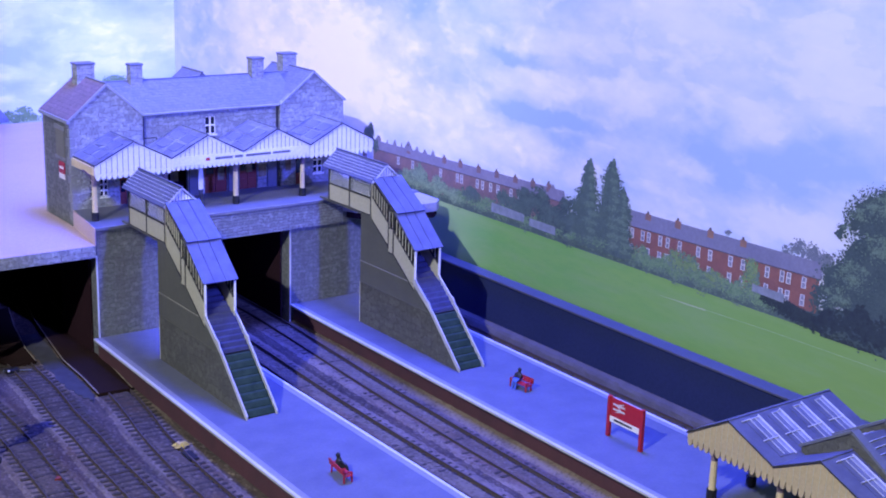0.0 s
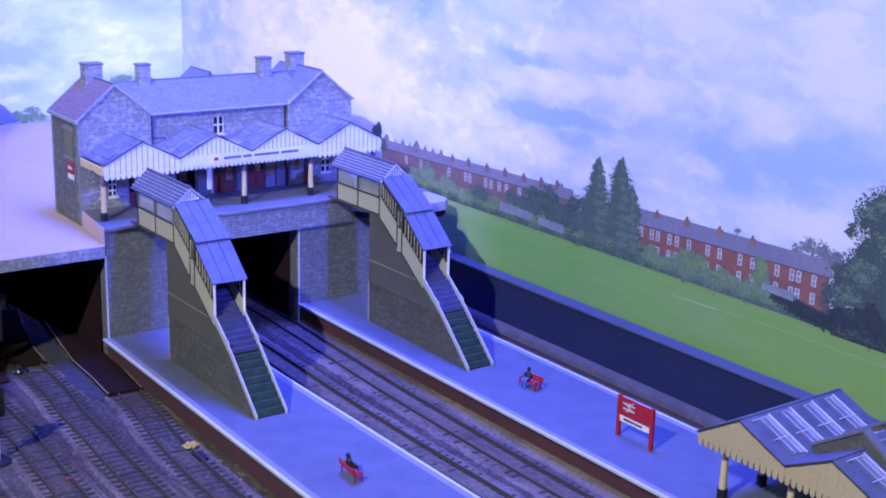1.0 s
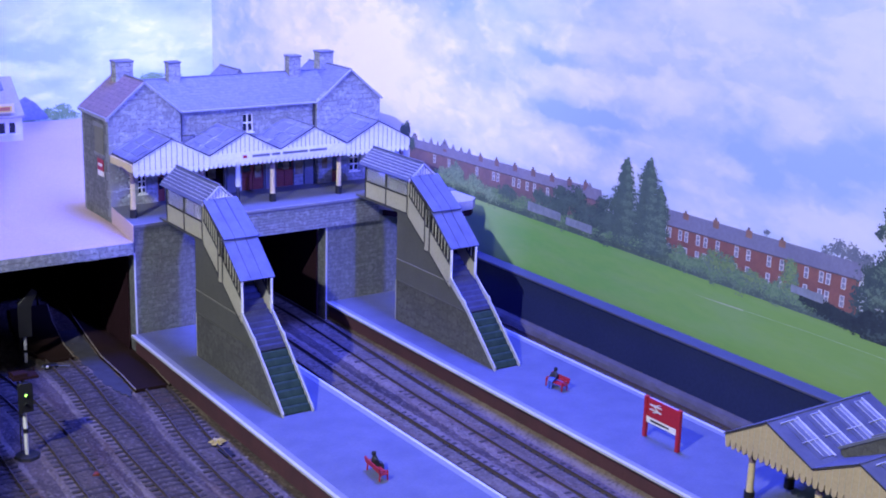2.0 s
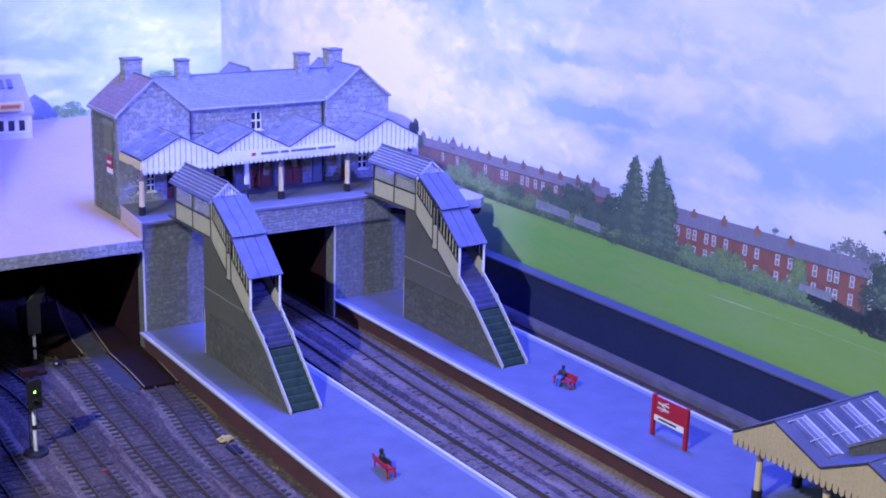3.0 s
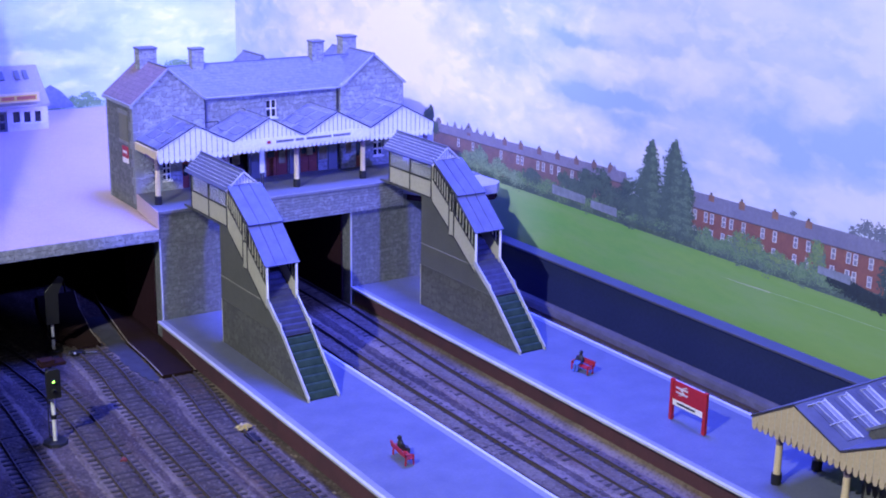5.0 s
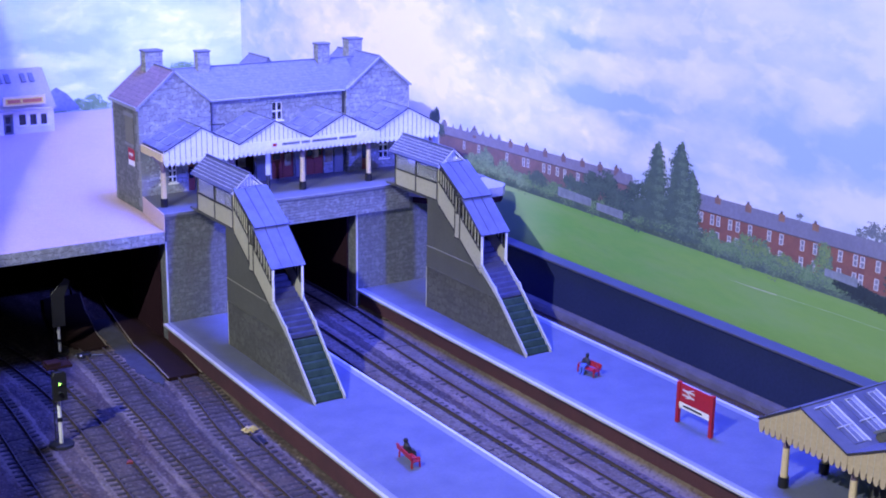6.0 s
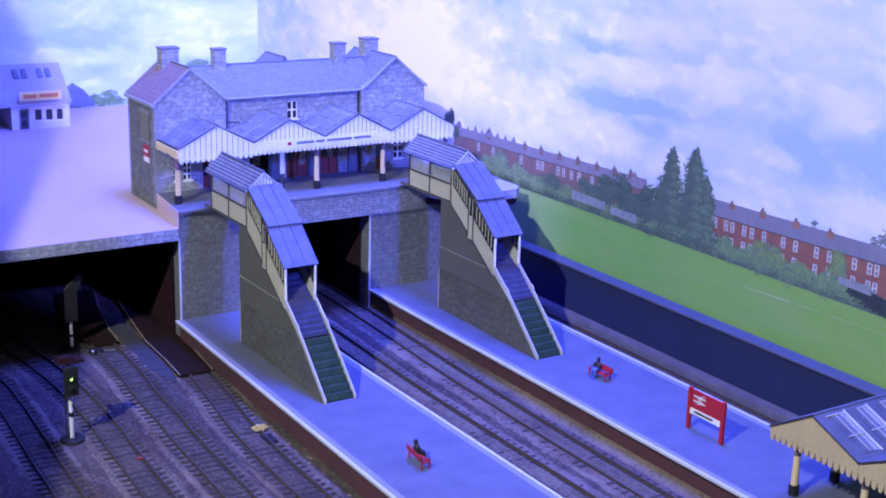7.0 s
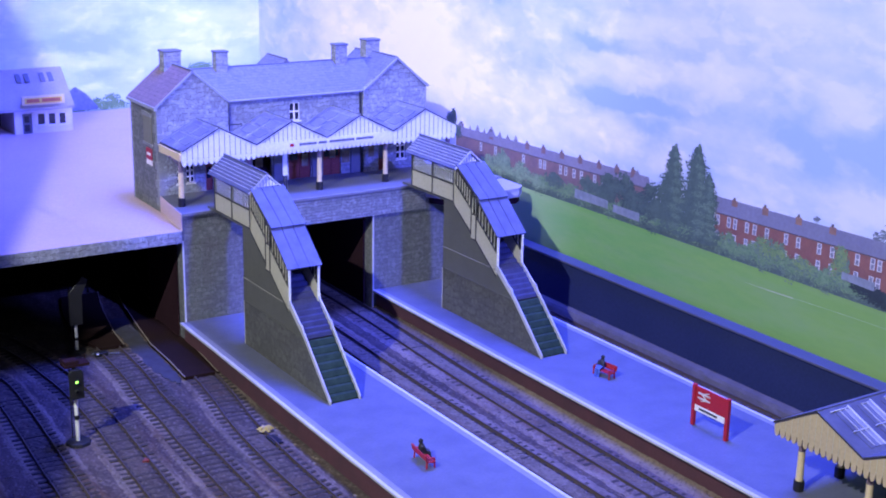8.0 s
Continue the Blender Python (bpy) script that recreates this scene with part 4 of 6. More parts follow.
DK, EAVE, RIDGE = 71.2, 130.0, 151.0
FRONT, MAIN = 47.0, 50.5
station = thing("station_building", (-30, 70, DK), "grey stone station building with slate roofs and four chimneys", "station building")
for x0, x1, apex, holes in ((-131.4, -82.5, -107.0, [(-119.4, -116.0, 77.9, 89.6), (-112.8, -107.2, 77.9, 89.6), (-99.4, -94.4, DK, 89)]), (18.9, 69.9, 45.2, [(31.0, 36.8, DK, 91), (45.5, 53.2, 78, 92)])):
    bm = bm_new()
    pierced(bm, x0, x1, FRONT, FRONT + 3, DK, 105, holes)
    part("wing_front", bm, STONE, station, "grey stone wall below the canopy")
    bm = bm_new()
    prism(bm, [(x0, 105), (x1, 105), (x1, EAVE), (apex, RIDGE - 0.6), (x0, EAVE)], "y", FRONT, FRONT + 3)
    part("gable_wall", bm, STONE, station, "grey stone gable wall")
    for k, h in enumerate(holes):
        if h[2] > DK + 1:
            sash(station, *h, FRONT + 1.0, 2, 3)
        else:
            d = boxed("door", (h[0], h[1], FRONT + 1.4, FRONT + 2.4, h[2], h[3]), DOOR_RED, station, "maroon panelled door")
            boxed("door_panel", (h[0] + 1, h[1] - 1, FRONT + 1.1, FRONT + 1.4, h[2] + 8, h[3] - 2), DARK_PANE, d)
    gable_roof("wing_roof", station, apex, (x1 - x0) / 2 + 1.2, RIDGE, EAVE - 0.6, FRONT - 1.0, 97.5, (TERRACOTTA if x0 < -100 else SLATE, SLATE))
    bm = bm_new()
    for side, xe in ((-1, x0 - 0.8), (1, x1 + 0.8)):
        bar(bm, (apex, FRONT - 1.2, RIDGE - 0.6), (xe, FRONT - 1.2, EAVE - 1.0), 0.8, 1.3)
    part("gable_coping", bm, EAVE_EDGE, station, "pale gable edge")
    bm = bm_new()
    prism(bm, [(x0, 58), (x1, 58), (x1, EAVE), (apex, RIDGE - 0.6), (x0, EAVE)], "y", 93, 96)
    part("rear_wall", bm, STONE, station)
boxed("side_wall", (-131.4, -128.4, FRONT + 3, 93, 58, EAVE - 0.3), PIER, station, "grey stone end wall")
boxed("side_wall", (66.9, 69.9, FRONT + 3, 93, 67, EAVE - 0.3), PIER, station, "grey stone end wall")
boxed("footing", (-131.4, -124, FRONT, FRONT + 3, 58, DK), PIER, station)
boxed("eave_board", (-133.6, -131.5, FRONT - 1.6, 97, EAVE - 3.0, EAVE - 0.9), EAVE_EDGE, station, "pale eave board")
doors = [(-37.5, -20.6, DK, 94), (-11.4, 2.6, DK, 94)]
hall = (-64.2, -49.8, DK, 96)
panes = [(-36.4, -28.7, 112.0, 124.0)]
bm = bm_new()
pierced(bm, -82.5, 18.9, MAIN, MAIN + 3, DK, EAVE, doors + panes + [hall])
part("main_front", bm, STONE, station, "grey stone front wall")
sash(station, *panes[0], MAIN + 0.8)
# shade of the hollow hall, painted as a black sheet
boxed("hall_shade", (-70, -44, MAIN + 9, MAIN + 10, DK, 100), DARK_VOID, station, "black sheet that darkens the entrance hall")
boxed("poster", (-58.6, -53.0, MAIN + 8.4, MAIN + 8.9, 80, 89), POSTER, station, "faded coloured poster")
for xa, xb, za, zb in doors:
    for half in (0, 1):
        x = xa + half * (xb - xa) / 2
        d = boxed("door", (x + 0.2, x + (xb - xa) / 2 - 0.2, MAIN + 1.2, MAIN + 2.2, za, zb), DOOR_RED, station, "maroon panelled door")
        boxed("door_glass", (x + 1.4, x + (xb - xa) / 2 - 1.4, MAIN + 0.9, MAIN + 1.2, za + 13, zb - 2), DARK_PANE, d)
        boxed("door_panel", (x + 1.4, x + (xb - xa) / 2 - 1.4, MAIN + 0.9, MAIN + 1.2, za + 1.5, za + 7.5), DOOR_RED, d)
for xa, xb in ((-49.4, -42.0), (-20.2, -12.0), (10.0, 18.6)):
    boxed("pilaster", (xa, xb, MAIN - 1.6, MAIN, DK, 104), COPING, station, "pale grey pilaster", 0.2)
for xa, xb, y, z in ((3.4, 9.2, MAIN - 0.6, 79), (-27.4, -22.6, MAIN + 0.4, 79.5), (-6.0, -1.4, MAIN + 0.4, 83), (22.6, 27.0, FRONT - 0.5, 82)):
    boxed("poster", (xa, xb, y, y + 0.4, z, z + 8.5), POSTER, station, "faded coloured poster")
# stone quoins up the corner and a blocked window on the end wall
for k in range(11):
    long = 5.6 if k % 2 else 3.2
    z = 64 + k * 6.0
    boxed("quoin", (-131.9, -131.4 + long, FRONT - 0.35, FRONT + 8.8 - long, z, z + 5.2), QUOIN, station, "dressed corner stone", 0.15)
boxed("blocked_window", (-131.75, -131.4, 57.0, 71.8, 103.4, 120.8), OLIVE_BOARD, station, "olive blocked window")
boxed("window_head", (-132.0, -131.4, 55.8, 73.0, 120.8, 123.4), QUOIN, station)
boxed("sill", (-132.2, -131.4, 55.8, 73.0, 101.6, 103.4), QUOIN, station)
boxed("rear_wall", (-82.5, 18.9, 93, 96, 58, EAVE), STONE, station)
bm = bm_new()
slab(bm, [(-96, MAIN - 2.2, EAVE - 0.2), (33, MAIN - 2.2, EAVE - 0.2), (33, 74, 147.6), (-96, 74, 147.6)], 1.2)
part("main_roof", bm, SLATE, station, "grey printed slate roof slope")
bm = bm_new()
slab(bm, [(-96, 74, 147.6), (33, 74, 147.6), (33, 98, EAVE - 0.2), (-96, 98, EAVE - 0.2)], 1.2)
part("main_roof", bm, SLATE, station, "grey printed slate roof slope")
bm = bm_new()
bar(bm, (-100, 74, 147.8), (40, 74, 147.8), 1.3, 0.8)
part("ridge_tiles", bm, COPING, station)
boxed("gutter", (-82, 18.5, MAIN - 3.2, MAIN - 2.0, EAVE - 1.6, EAVE - 0.3), EAVE_EDGE, station, "pale gutter", 0.2)
for x in (-81.4, 17.6):
    bm = bm_new()
    post(bm, x, MAIN - 1.2, DK, EAVE - 1, 0.75, n=8)
    part("downpipe", bm, DARK_FRAME, station, "dark downpipe")
bm = bm_new()
bar(bm, (-81.4, MAIN - 0.7, 113), (-72, MAIN - 0.7, 113), 0.6, 0.6)
bar(bm, (-72, MAIN - 0.7, 106), (-72, MAIN - 0.7, 113), 0.6, 0.6)
part("downpipe", bm, DARK_FRAME, station)
for x in (-19.0, 53.5):
    bm = bm_new()
    prism(bm, [(x - 11, 58), (x + 11, 58), (x + 11, 137.3), (x, 146.8), (x - 11, 137.3)], "y", 119, 121)
    part("rear_gable", bm, STONE, station, "rear gable wall")
    gable_roof("rear_roof", station, x, 12.5, 148.0, 137.5, 90, 122, (SLATE, SLATE))
chimney(station, -107, 84, 12.0, 9.0, 140, 158.6)
chimney(station, -76.3, 72.5, 8.4, 6.4, 139, 157.8)
chimney(station, 13.4, 72.5, 9.2, 7.0, 139, 157.8)
chimney(station, 45.2, 85, 11.0, 9.0, 140, 158.2)
# plaque on the end wall
bm = bm_new()
box(bm, -132.0, -131.5, 57.6, 67.6, 92.5, 100.0)
plaque = part("wall_sign", bm, RED, station, "small red and white wall sign")
boxed("sign_mark", (-132.2, -132.0, 59, 66, 95.4, 97.2), WHITE, plaque)
boxed("sign_strip", (-132.0, -131.5, 57.6, 67.6, 89.0, 92.4), WHITE, plaque)

# ---- canopy in front of the building ----
canopy = thing("station_canopy", (-30, 10, DK), "four-bay white ridged station canopy on cream columns", "canopy")
XV, BAY, FY, VAL, TOP, LOW = -130.1, 50.4, 10.1, 106.6, 119.5, 101.0
bm = bm_new()
prism(bm, [(-1.4, 0), (1.4, 0), (1.4, -1.0), (0.8, -2.6), (-0.8, -2.6), (-1.4, -1.0)], "y", 0, 0.8)
TOOTH = mesh_of("valance_tooth", bm, WHITE, (0, 0, 0))
bm = bm_new()
prism(bm, [(-1.62, 0), (1.62, 0), (1.62, -1.4), (1.2, -2.6), (0.5, -3.6), (-0.5, -3.6), (-1.2, -2.6), (-1.62, -1.4)], "y", 0, 0.8)
WIDE_TOOTH = mesh_of("wide_valance_tooth", bm, WHITE, (0, 0, 0))
for k in range(4):
    xa, xm, xb = XV + k * BAY, XV + (k + 0.5) * BAY, XV + (k + 1) * BAY
    bm = bm_new()
    prism(bm, [(xa + 0.1, LOW), (xb - 0.1, LOW), (xb - 0.1, VAL), (xm, TOP), (xa + 0.1, VAL)], "y", FY, FY + 0.8)
    fascia = part("fascia", bm, WHITE, canopy, "white boarded gable fascia")
    boards = 16 if k in (1, 2) else 14
    for i in range(1, boards):
        x = xa + BAY * i / boards
        top = VAL + (TOP - VAL) * (1 - abs(x - xm) / (BAY / 2)) - 1.0
        boxed("groove", (x - 0.2, x + 0.2, FY - 0.1, FY, (107.2 if k in (1, 2) else LOW + 0.3), max(top, 107.4 if k in (1, 2) else LOW + 1)), GROOVE, fascia)
    for i in range(boards):
        t = new("valance_tooth", TOOTH if boards == 16 else WIDE_TOOTH)
        t.parent = canopy
        o = ORG[canopy.name]
        t.location = [U * (xa + BAY * (i + 0.5) / boards - o[0]), U * (FY - o[1]), U * (LOW - o[2])]
    back = FRONT - 0.4 if k in (0, 3) else MAIN - 0.4
    for side in (-1, 1):
        xe = xm + side * BAY / 2
        bm = bm_new()
        c = [(xm, FY - 0.6, TOP + 0.7), (xe, FY - 0.6, VAL + 0.7), (xe, back, VAL + 0.7), (xm, back, TOP + 0.7)]
        slab(bm, c[::-1] if side < 0 else c, 0.7)
        roof = part("bay_roof", bm, CLEAR_SHEET, canopy, "blue-grey sheet roof slope")
        bm = bm_new()
        bar(bm, (xm, FY - 0.8, TOP + 0.4), (xe, FY - 0.8, VAL + 0.4), 0.4, 0.6)
        part("bargeboard", bm, DARK_FRAME, canopy, "dark edge strip")
        for s0, s1 in ((0.18, 0.46), (0.54, 0.82)):
            for a0, a1 in ((0.12, 0.46), (0.54, 0.88)):
                if (k + side + int(s0 * 10)) % 3 == 0 and side > 0:
                    continue
                pts = []
                for s, a in ((s0, a0), (s1, a0), (s1, a1), (s0, a1)):
                    pts.append((xm + (xe - xm) * s, FY + (back - FY) * a, TOP + 1.0 - (TOP - VAL) * s))
                bm = bm_new()
                slab(bm, pts[::-1] if side < 0 else pts, 0.3)
                part("rooflight", bm, CANOPY_LIGHT, roof, "dusty paler rooflight pane")
        for s in (0.05, 0.5):
            bm = bm_new()
            x, z = xm + (xe - xm) * s, TOP + 1.05 - (TOP - VAL) * s
            bar(bm, (x, FY + 0.5, z), (x, back - 0.5, z), 0.32, 0.3)
            part("glazing_bar", bm, RIB, roof, "pale dusty glazing bar")
        for a in (0.5,):
            bm = bm_new()
            y = FY + (back - FY) * a
            bar(bm, (xm + (xe - xm) * 0.06, y, TOP + 1.05 - (TOP - VAL) * 0.06), (xm + (xe - xm) * 0.94, y, TOP + 1.05 - (TOP - VAL) * 0.94), 0.3, 0.3)
            part("glazing_bar", bm, RIB, roof, "pale dusty glazing bar")
    bm = bm_new()
    bar(bm, (xm, FY - 0.8, TOP + 0.8), (xm, back, TOP + 0.8), 0.9, 0.6)
    part("ridge_cap", bm, COPING, canopy)
for k in range(5):
    x = XV + k * BAY + (1.0 if k == 0 else -3.0)
    bm = bm_new()
    post(bm, x, FY + 5, DK, DK + 5.5, 2.4, 2.4, 14)
    col = part("column_base", bm, BLACK, canopy, "black column base")
    bm = bm_new()
    post(bm, x, FY + 5, DK + 5.5, 93, 1.75, 1.5, 14)
    part("column", bm, CREAM, canopy, "cream painted column")
    bm = bm_new()
    post(bm, x, FY + 5, 93, 106, 1.6, 1.6, 10)
    for dx in (-1, 1):
        for i in range(5):
            a, b = i / 5, (i + 1) / 5
            bar(bm, (x + dx * 7 * a * a, FY + 5, 93 + 11 * a), (x + dx * 7 * b * b, FY + 5, 93 + 11 * b), 0.9, 0.9)
    part("bracket", bm, TERRACOTTA, canopy, "brown curved bracket")
    boxed("valley_beam", (x - 0.8, x + 0.8, FY + 1, FRONT, 104.4, 106.2), DARK_FRAME, canopy)
boxed("end_beam", (XV - 1.2, XV + 0.4, FY + 0.8, FRONT - 0.6, 100.6, 105.6), CREAM, canopy, "cream end beam", 0.2)
boxed("end_beam", (XV + 4 * BAY - 0.4, XV + 4 * BAY + 1.2, FY + 0.8, FRONT - 0.6, 100.6, 105.6), WHITE, canopy, "white end beam", 0.2)
sign = boxed("name_board", (XV + BAY + 0.8, XV + 3 * BAY - 0.8, FY - 0.5, FY - 0.1, 101.4, 107.0), WHITE, canopy, "white name board with dark lettering bars")
boxed("sign_mark", (-56.2, -53.4, FY - 0.7, FY - 0.5, 103.2, 105.2), RED, sign, "small red mark")
for a, b in ((-49.5, -37.0), (-35.5, -29.5), (-27.5, -9.0), (-7.5, 5.5)):
    boxed("lettering", (a, b, FY - 0.65, FY - 0.5, 103.4, 105.0), COPING, sign, "grey bar of small lettering")

notice = thing("notice_board", (-55, 20, DK), "narrow white upright notice board standing on the deck", "notice board")
boxed("panel", (-56.6, -53.4, 19.6, 20.6, DK + 11, 98.5), WHITE, notice, "white notice panel", 0.1)
boxed("leg", (-56.2, -55.4, 19.8, 20.4, DK, DK + 11), DARK_FRAME, notice)
boxed("leg", (-54.6, -53.8, 19.8, 20.4, DK, DK + 11), DARK_FRAME, notice)

# ---- shop on the plateau ----
shop = thing("shop", (-150, 365, 60.5), "pale low shop with a large grey roof and yellow sign", "shop building")
SY = 346.0
holes = [(-124.6, -118.9, 67.6, 76.6), (-115.6, -110.0, 67.2, 76.2), (-106.6, -101.4, 67.0, 76.0), (-137.6, -129.6, 60.5, 77.5)]
bm = bm_new()
pierced(bm, -142, -95.6, SY, SY + 3, 60.5, 84, holes)
part("front_wall", bm, SHOP, shop, "pale grey rendered wall")
boxed("side_wall", (-98.6, -95.6, SY + 3, 400, 60.5, 84), SHOP, shop)
boxed("bay_side", (-144, -142, SY, 392, 60.5, 84), SHOP, shop)
# the bay's shade is painted on its black back wall
boxed("bay_back", (-230, -144, 392, 395, 60.5, 84), DARK_VOID, shop, "black back wall that darkens the open bay")
boxed("bay_side", (-232, -230, SY, 395, 60.5, 84), SHOP, shop)
for h in holes[:3]:
    w = boxed("window", (h[0], h[1], SY + 1.2, SY + 1.6, h[2], h[3]), DARK_PANE, shop, "dark shop window")
    boxed("sill", (h[0] - 0.8, h[1] + 0.8, SY - 0.8, SY + 1.0, h[2] - 1.2, h[2]), WHITE, w)
d = boxed("door", (-137.2, -130.0, SY + 1.2, SY + 2.0, 60.5, 77.2), COPING, shop, "blue-grey glazed door")
for z in (62.5, 69.8):
    boxed("door_glass", (-135.6, -131.6, SY + 0.8, SY + 1.2, z, z + 5.6), DARK_PANE, d)
bm = bm_new()
prism(bm, [(SY - 3, 80.0), (SY - 3, 82.2), (376, 110), (380, 110), (404, 84), (404, 81)], "x", -234, -94.2)
part("roof", bm, SHOP_ROOF, shop, "grey slate roof")
for x in (-133.4, -126.4, -113.5, -106.6):
    bm = bm_new()
    c = [(x - 2.0, 364.0, 99.9), (x + 2.0, 364.0, 99.9), (x + 2.0, 371.4, 106.1), (x - 2.0, 371.4, 106.1)]
    slab(bm, [(a, b - 1.2, e + 1.2) for a, b, e in c], 0.8)
    part("rooflight", bm, COPING, shop, "grey rooflight")
board = boxed("sign_board", (-138, -103, 341.0, 342.4, 85.0, 92.6), CREAM, shop, "cream board with yellow lettering panel")
boxed("sign_panel", (-136, -105, 340.6, 341.0, 86.4, 91.0), SIGN_YELLOW, board, "yellow sign panel")
for a, b in ((-134.5, -124), (-122, -106.5)):
    boxed("lettering", (a, b, 340.4, 340.6, 87.3, 90.2), SIGN_LETTER, board, "orange bar of small lettering")

# ---- printed backdrop ----
backdrop = thing("backdrop", (118, 0, GROUND), "printed backdrop of cloudy sky, green field and brick terraces", "backdrop", kind="structure")
boxed("sky_panel", (118, 121, -700, 433, GROUND, 460), SKY, backdrop, "printed cloudy sky")
boxed("sky_panel", (-700, 117.9, 433, 436, GROUND, 460), SKY_REAR, backdrop, "printed cloudy sky")


def layer(points, depth, bm=None):
    """A printed shape, (y, z) points, lying depth in front of the sky panel."""
    bm = bm or bm_new()
    x = 118 - 0.14 * depth
    prism(bm, points, "x", x - 0.004, x + 0.004)
    return bm


def leaves(spots, count, size, depth, back=False, seed=1):
    """Many small ragged leaf clumps printed inside ellipses (centre, centre height, half width, half height) with uneven outgrowths."""
    rnd = random.Random(seed)
    bm = bm_new()
    grown = []
    for cy, cz, ry, rz in spots:
        grown.append((cy, cz, ry * 0.84, rz * 0.84))
        for _ in range(7):
            a, k = rnd.uniform(-0.5, 3.64), rnd.uniform(0.16, 0.42)
            grown.append((cy + ry * math.cos(a) * (1.02 - k), cz + rz * math.sin(a) * (1.06 - k * 0.8), ry * k, rz * k * 1.1))
    total = sum(s[2] * s[3] for s in grown)
    for cy, cz, ry, rz in grown:
        for _ in range(max(5, int(count * ry * rz / total))):
            a, r = rnd.uniform(0, 2 * math.pi), min(1.35, abs(rnd.gauss(0, 0.62)))
            y, z = cy + ry * r * math.cos(a), cz + rz * r * math.sin(a)
            s = size * rnd.uniform(0.4, 1.3)
            turn, n = rnd.uniform(0, 6.28), rnd.randint(5, 8)
            lean, flat = rnd.uniform(-0.8, 0.8), rnd.uniform(0.5, 0.95)
            d = 0.14 * depth + rnd.uniform(0, 0.025)
            ring = []
            for i in range(n):
                t, q = turn + 2 * math.pi * i / n, s * rnd.uniform(0.45, 1.1)
                u, v = q * math.cos(t), q * math.sin(t) * flat
                u, v = u * math.cos(lean) - v * math.sin(lean), u * math.sin(lean) + v * math.cos(lean)
                ring.append(bm.verts.new((y + u, 433 - d, z + v) if back else (118 - d, y + u, z + v)))
            bm.faces.new(ring)
    return bm


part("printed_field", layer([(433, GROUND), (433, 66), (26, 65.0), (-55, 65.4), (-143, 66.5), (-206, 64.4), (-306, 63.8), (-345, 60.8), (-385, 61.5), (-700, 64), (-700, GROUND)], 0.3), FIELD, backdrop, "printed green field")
bm = bm_new()
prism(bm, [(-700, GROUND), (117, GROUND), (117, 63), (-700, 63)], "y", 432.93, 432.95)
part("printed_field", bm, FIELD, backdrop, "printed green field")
part("printed_path", layer([(-228, 50.1), (-250, 50.9), (-266, 51.4), (-266, 50.5), (-250, 50.1)], 0.45), TRACK_PATH, backdrop, "pale printed path")
part("printed_path", layer([(-262, 51.2), (-310, 52.4), (-345, 52.6), (-420, 52.8), (-420, 52.4), (-345, 52.1), (-310, 51.9), (-262, 50.7)], 0.42), PATH_FAINT, backdrop, "faint printed path")


def terrace(y0, y1, ridge, eave, foot, windows, chimneys, low=True, brick=PRINT_BRICK, slate=PRINT_ROOF):
    row = part("printed_terrace", layer([(y0, foot), (y0, eave[0]), (y1, eave[1]), (y1, foot)], 0.6), brick, backdrop, "printed red brick terrace")
    part("printed_roof", layer([(y0 + 1, eave[0] - 0.6), (y0 + 0.5, ridge[0]), (y1, ridge[1]), (y1 - 2.0, eave[1] - 0.6)], 0.8), slate, row, "printed slate roof")
    part("printed_gutter", layer([(y0 + 1, eave[0] - 1.1), (y0 + 1, eave[0] - 0.5), (y1 - 1, eave[1] - 0.5), (y1 - 1, eave[1] - 1.1)], 0.9), PRINT_DARK, row)
    for y, wide in windows:
        s = (y - y0) / (y1 - y0)
        top = eave[0] + (eave[1] - eave[0]) * s - 1.6
        for z in ((top, top - 9.6) if low else (top,)):
            w = part("printed_window", layer([(y + wide, z - 6.2), (y + wide, z), (y - wide, z), (y - wide, z - 6.2)], 1.0), PRINT_WHITE, row, "printed white window")
            for a, b in ((0.4, 2.7), (3.3, 5.8)):
                part("printed_pane", layer([(y + wide * 0.62, z - b), (y + wide * 0.62, z - a), (y - wide * 0.62, z - a), (y - wide * 0.62, z - b)], 1.15), PRINT_PANE, w)
    for y, h in chimneys:
        h *= 0.55
        s = (y - y0) / (y1 - y0)
        z = ridge[0] + (ridge[1] - ridge[0]) * s
        c = part("printed_chimney", layer([(y + 2.3, z - 3.4), (y + 2.3, z + h - 0.5), (y - 2.3, z + h - 0.5), (y - 2.3, z - 3.4)], 1.0), PRINT_CHIMNEY if low else PRINT_BRICK_FAR, row, "printed brick chimney")
        part("printed_pots", layer([(y + 1.3, z + h - 0.5), (y + 1.1, z + h + 1.1), (y - 0.4, z + h + 1.1), (y - 0.6, z + h - 0.5)], 1.1), PRINT_DARK, c)
    return row


for y0, y1, z0, z1, seed in ((45, -200, 61, 71, 31), (-200, -345, 61, 73, 32), (-345, -470, 59, 76, 33)):
    part("printed_gardens", layer([(y0, z0), (y0, z1), (y1, z1), (y1, z0)], 0.5), LEAF_DARK if seed < 33 else LEAF_NIGHT, backdrop, "printed shrubby gardens")
terrace(-201, -341, (95.6, 97.4), (86.6, 89.2), 70,
        [(y, 1.55) for y in (-203.5, -212.5, -217.5, -227, -233, -242.5, -257, -266, -281, -290, -307, -317, -321.5, -331.5)],
        [(-216, 1.5), (-240, 3.0), (-265, 2.5), (-289, 2.0)])
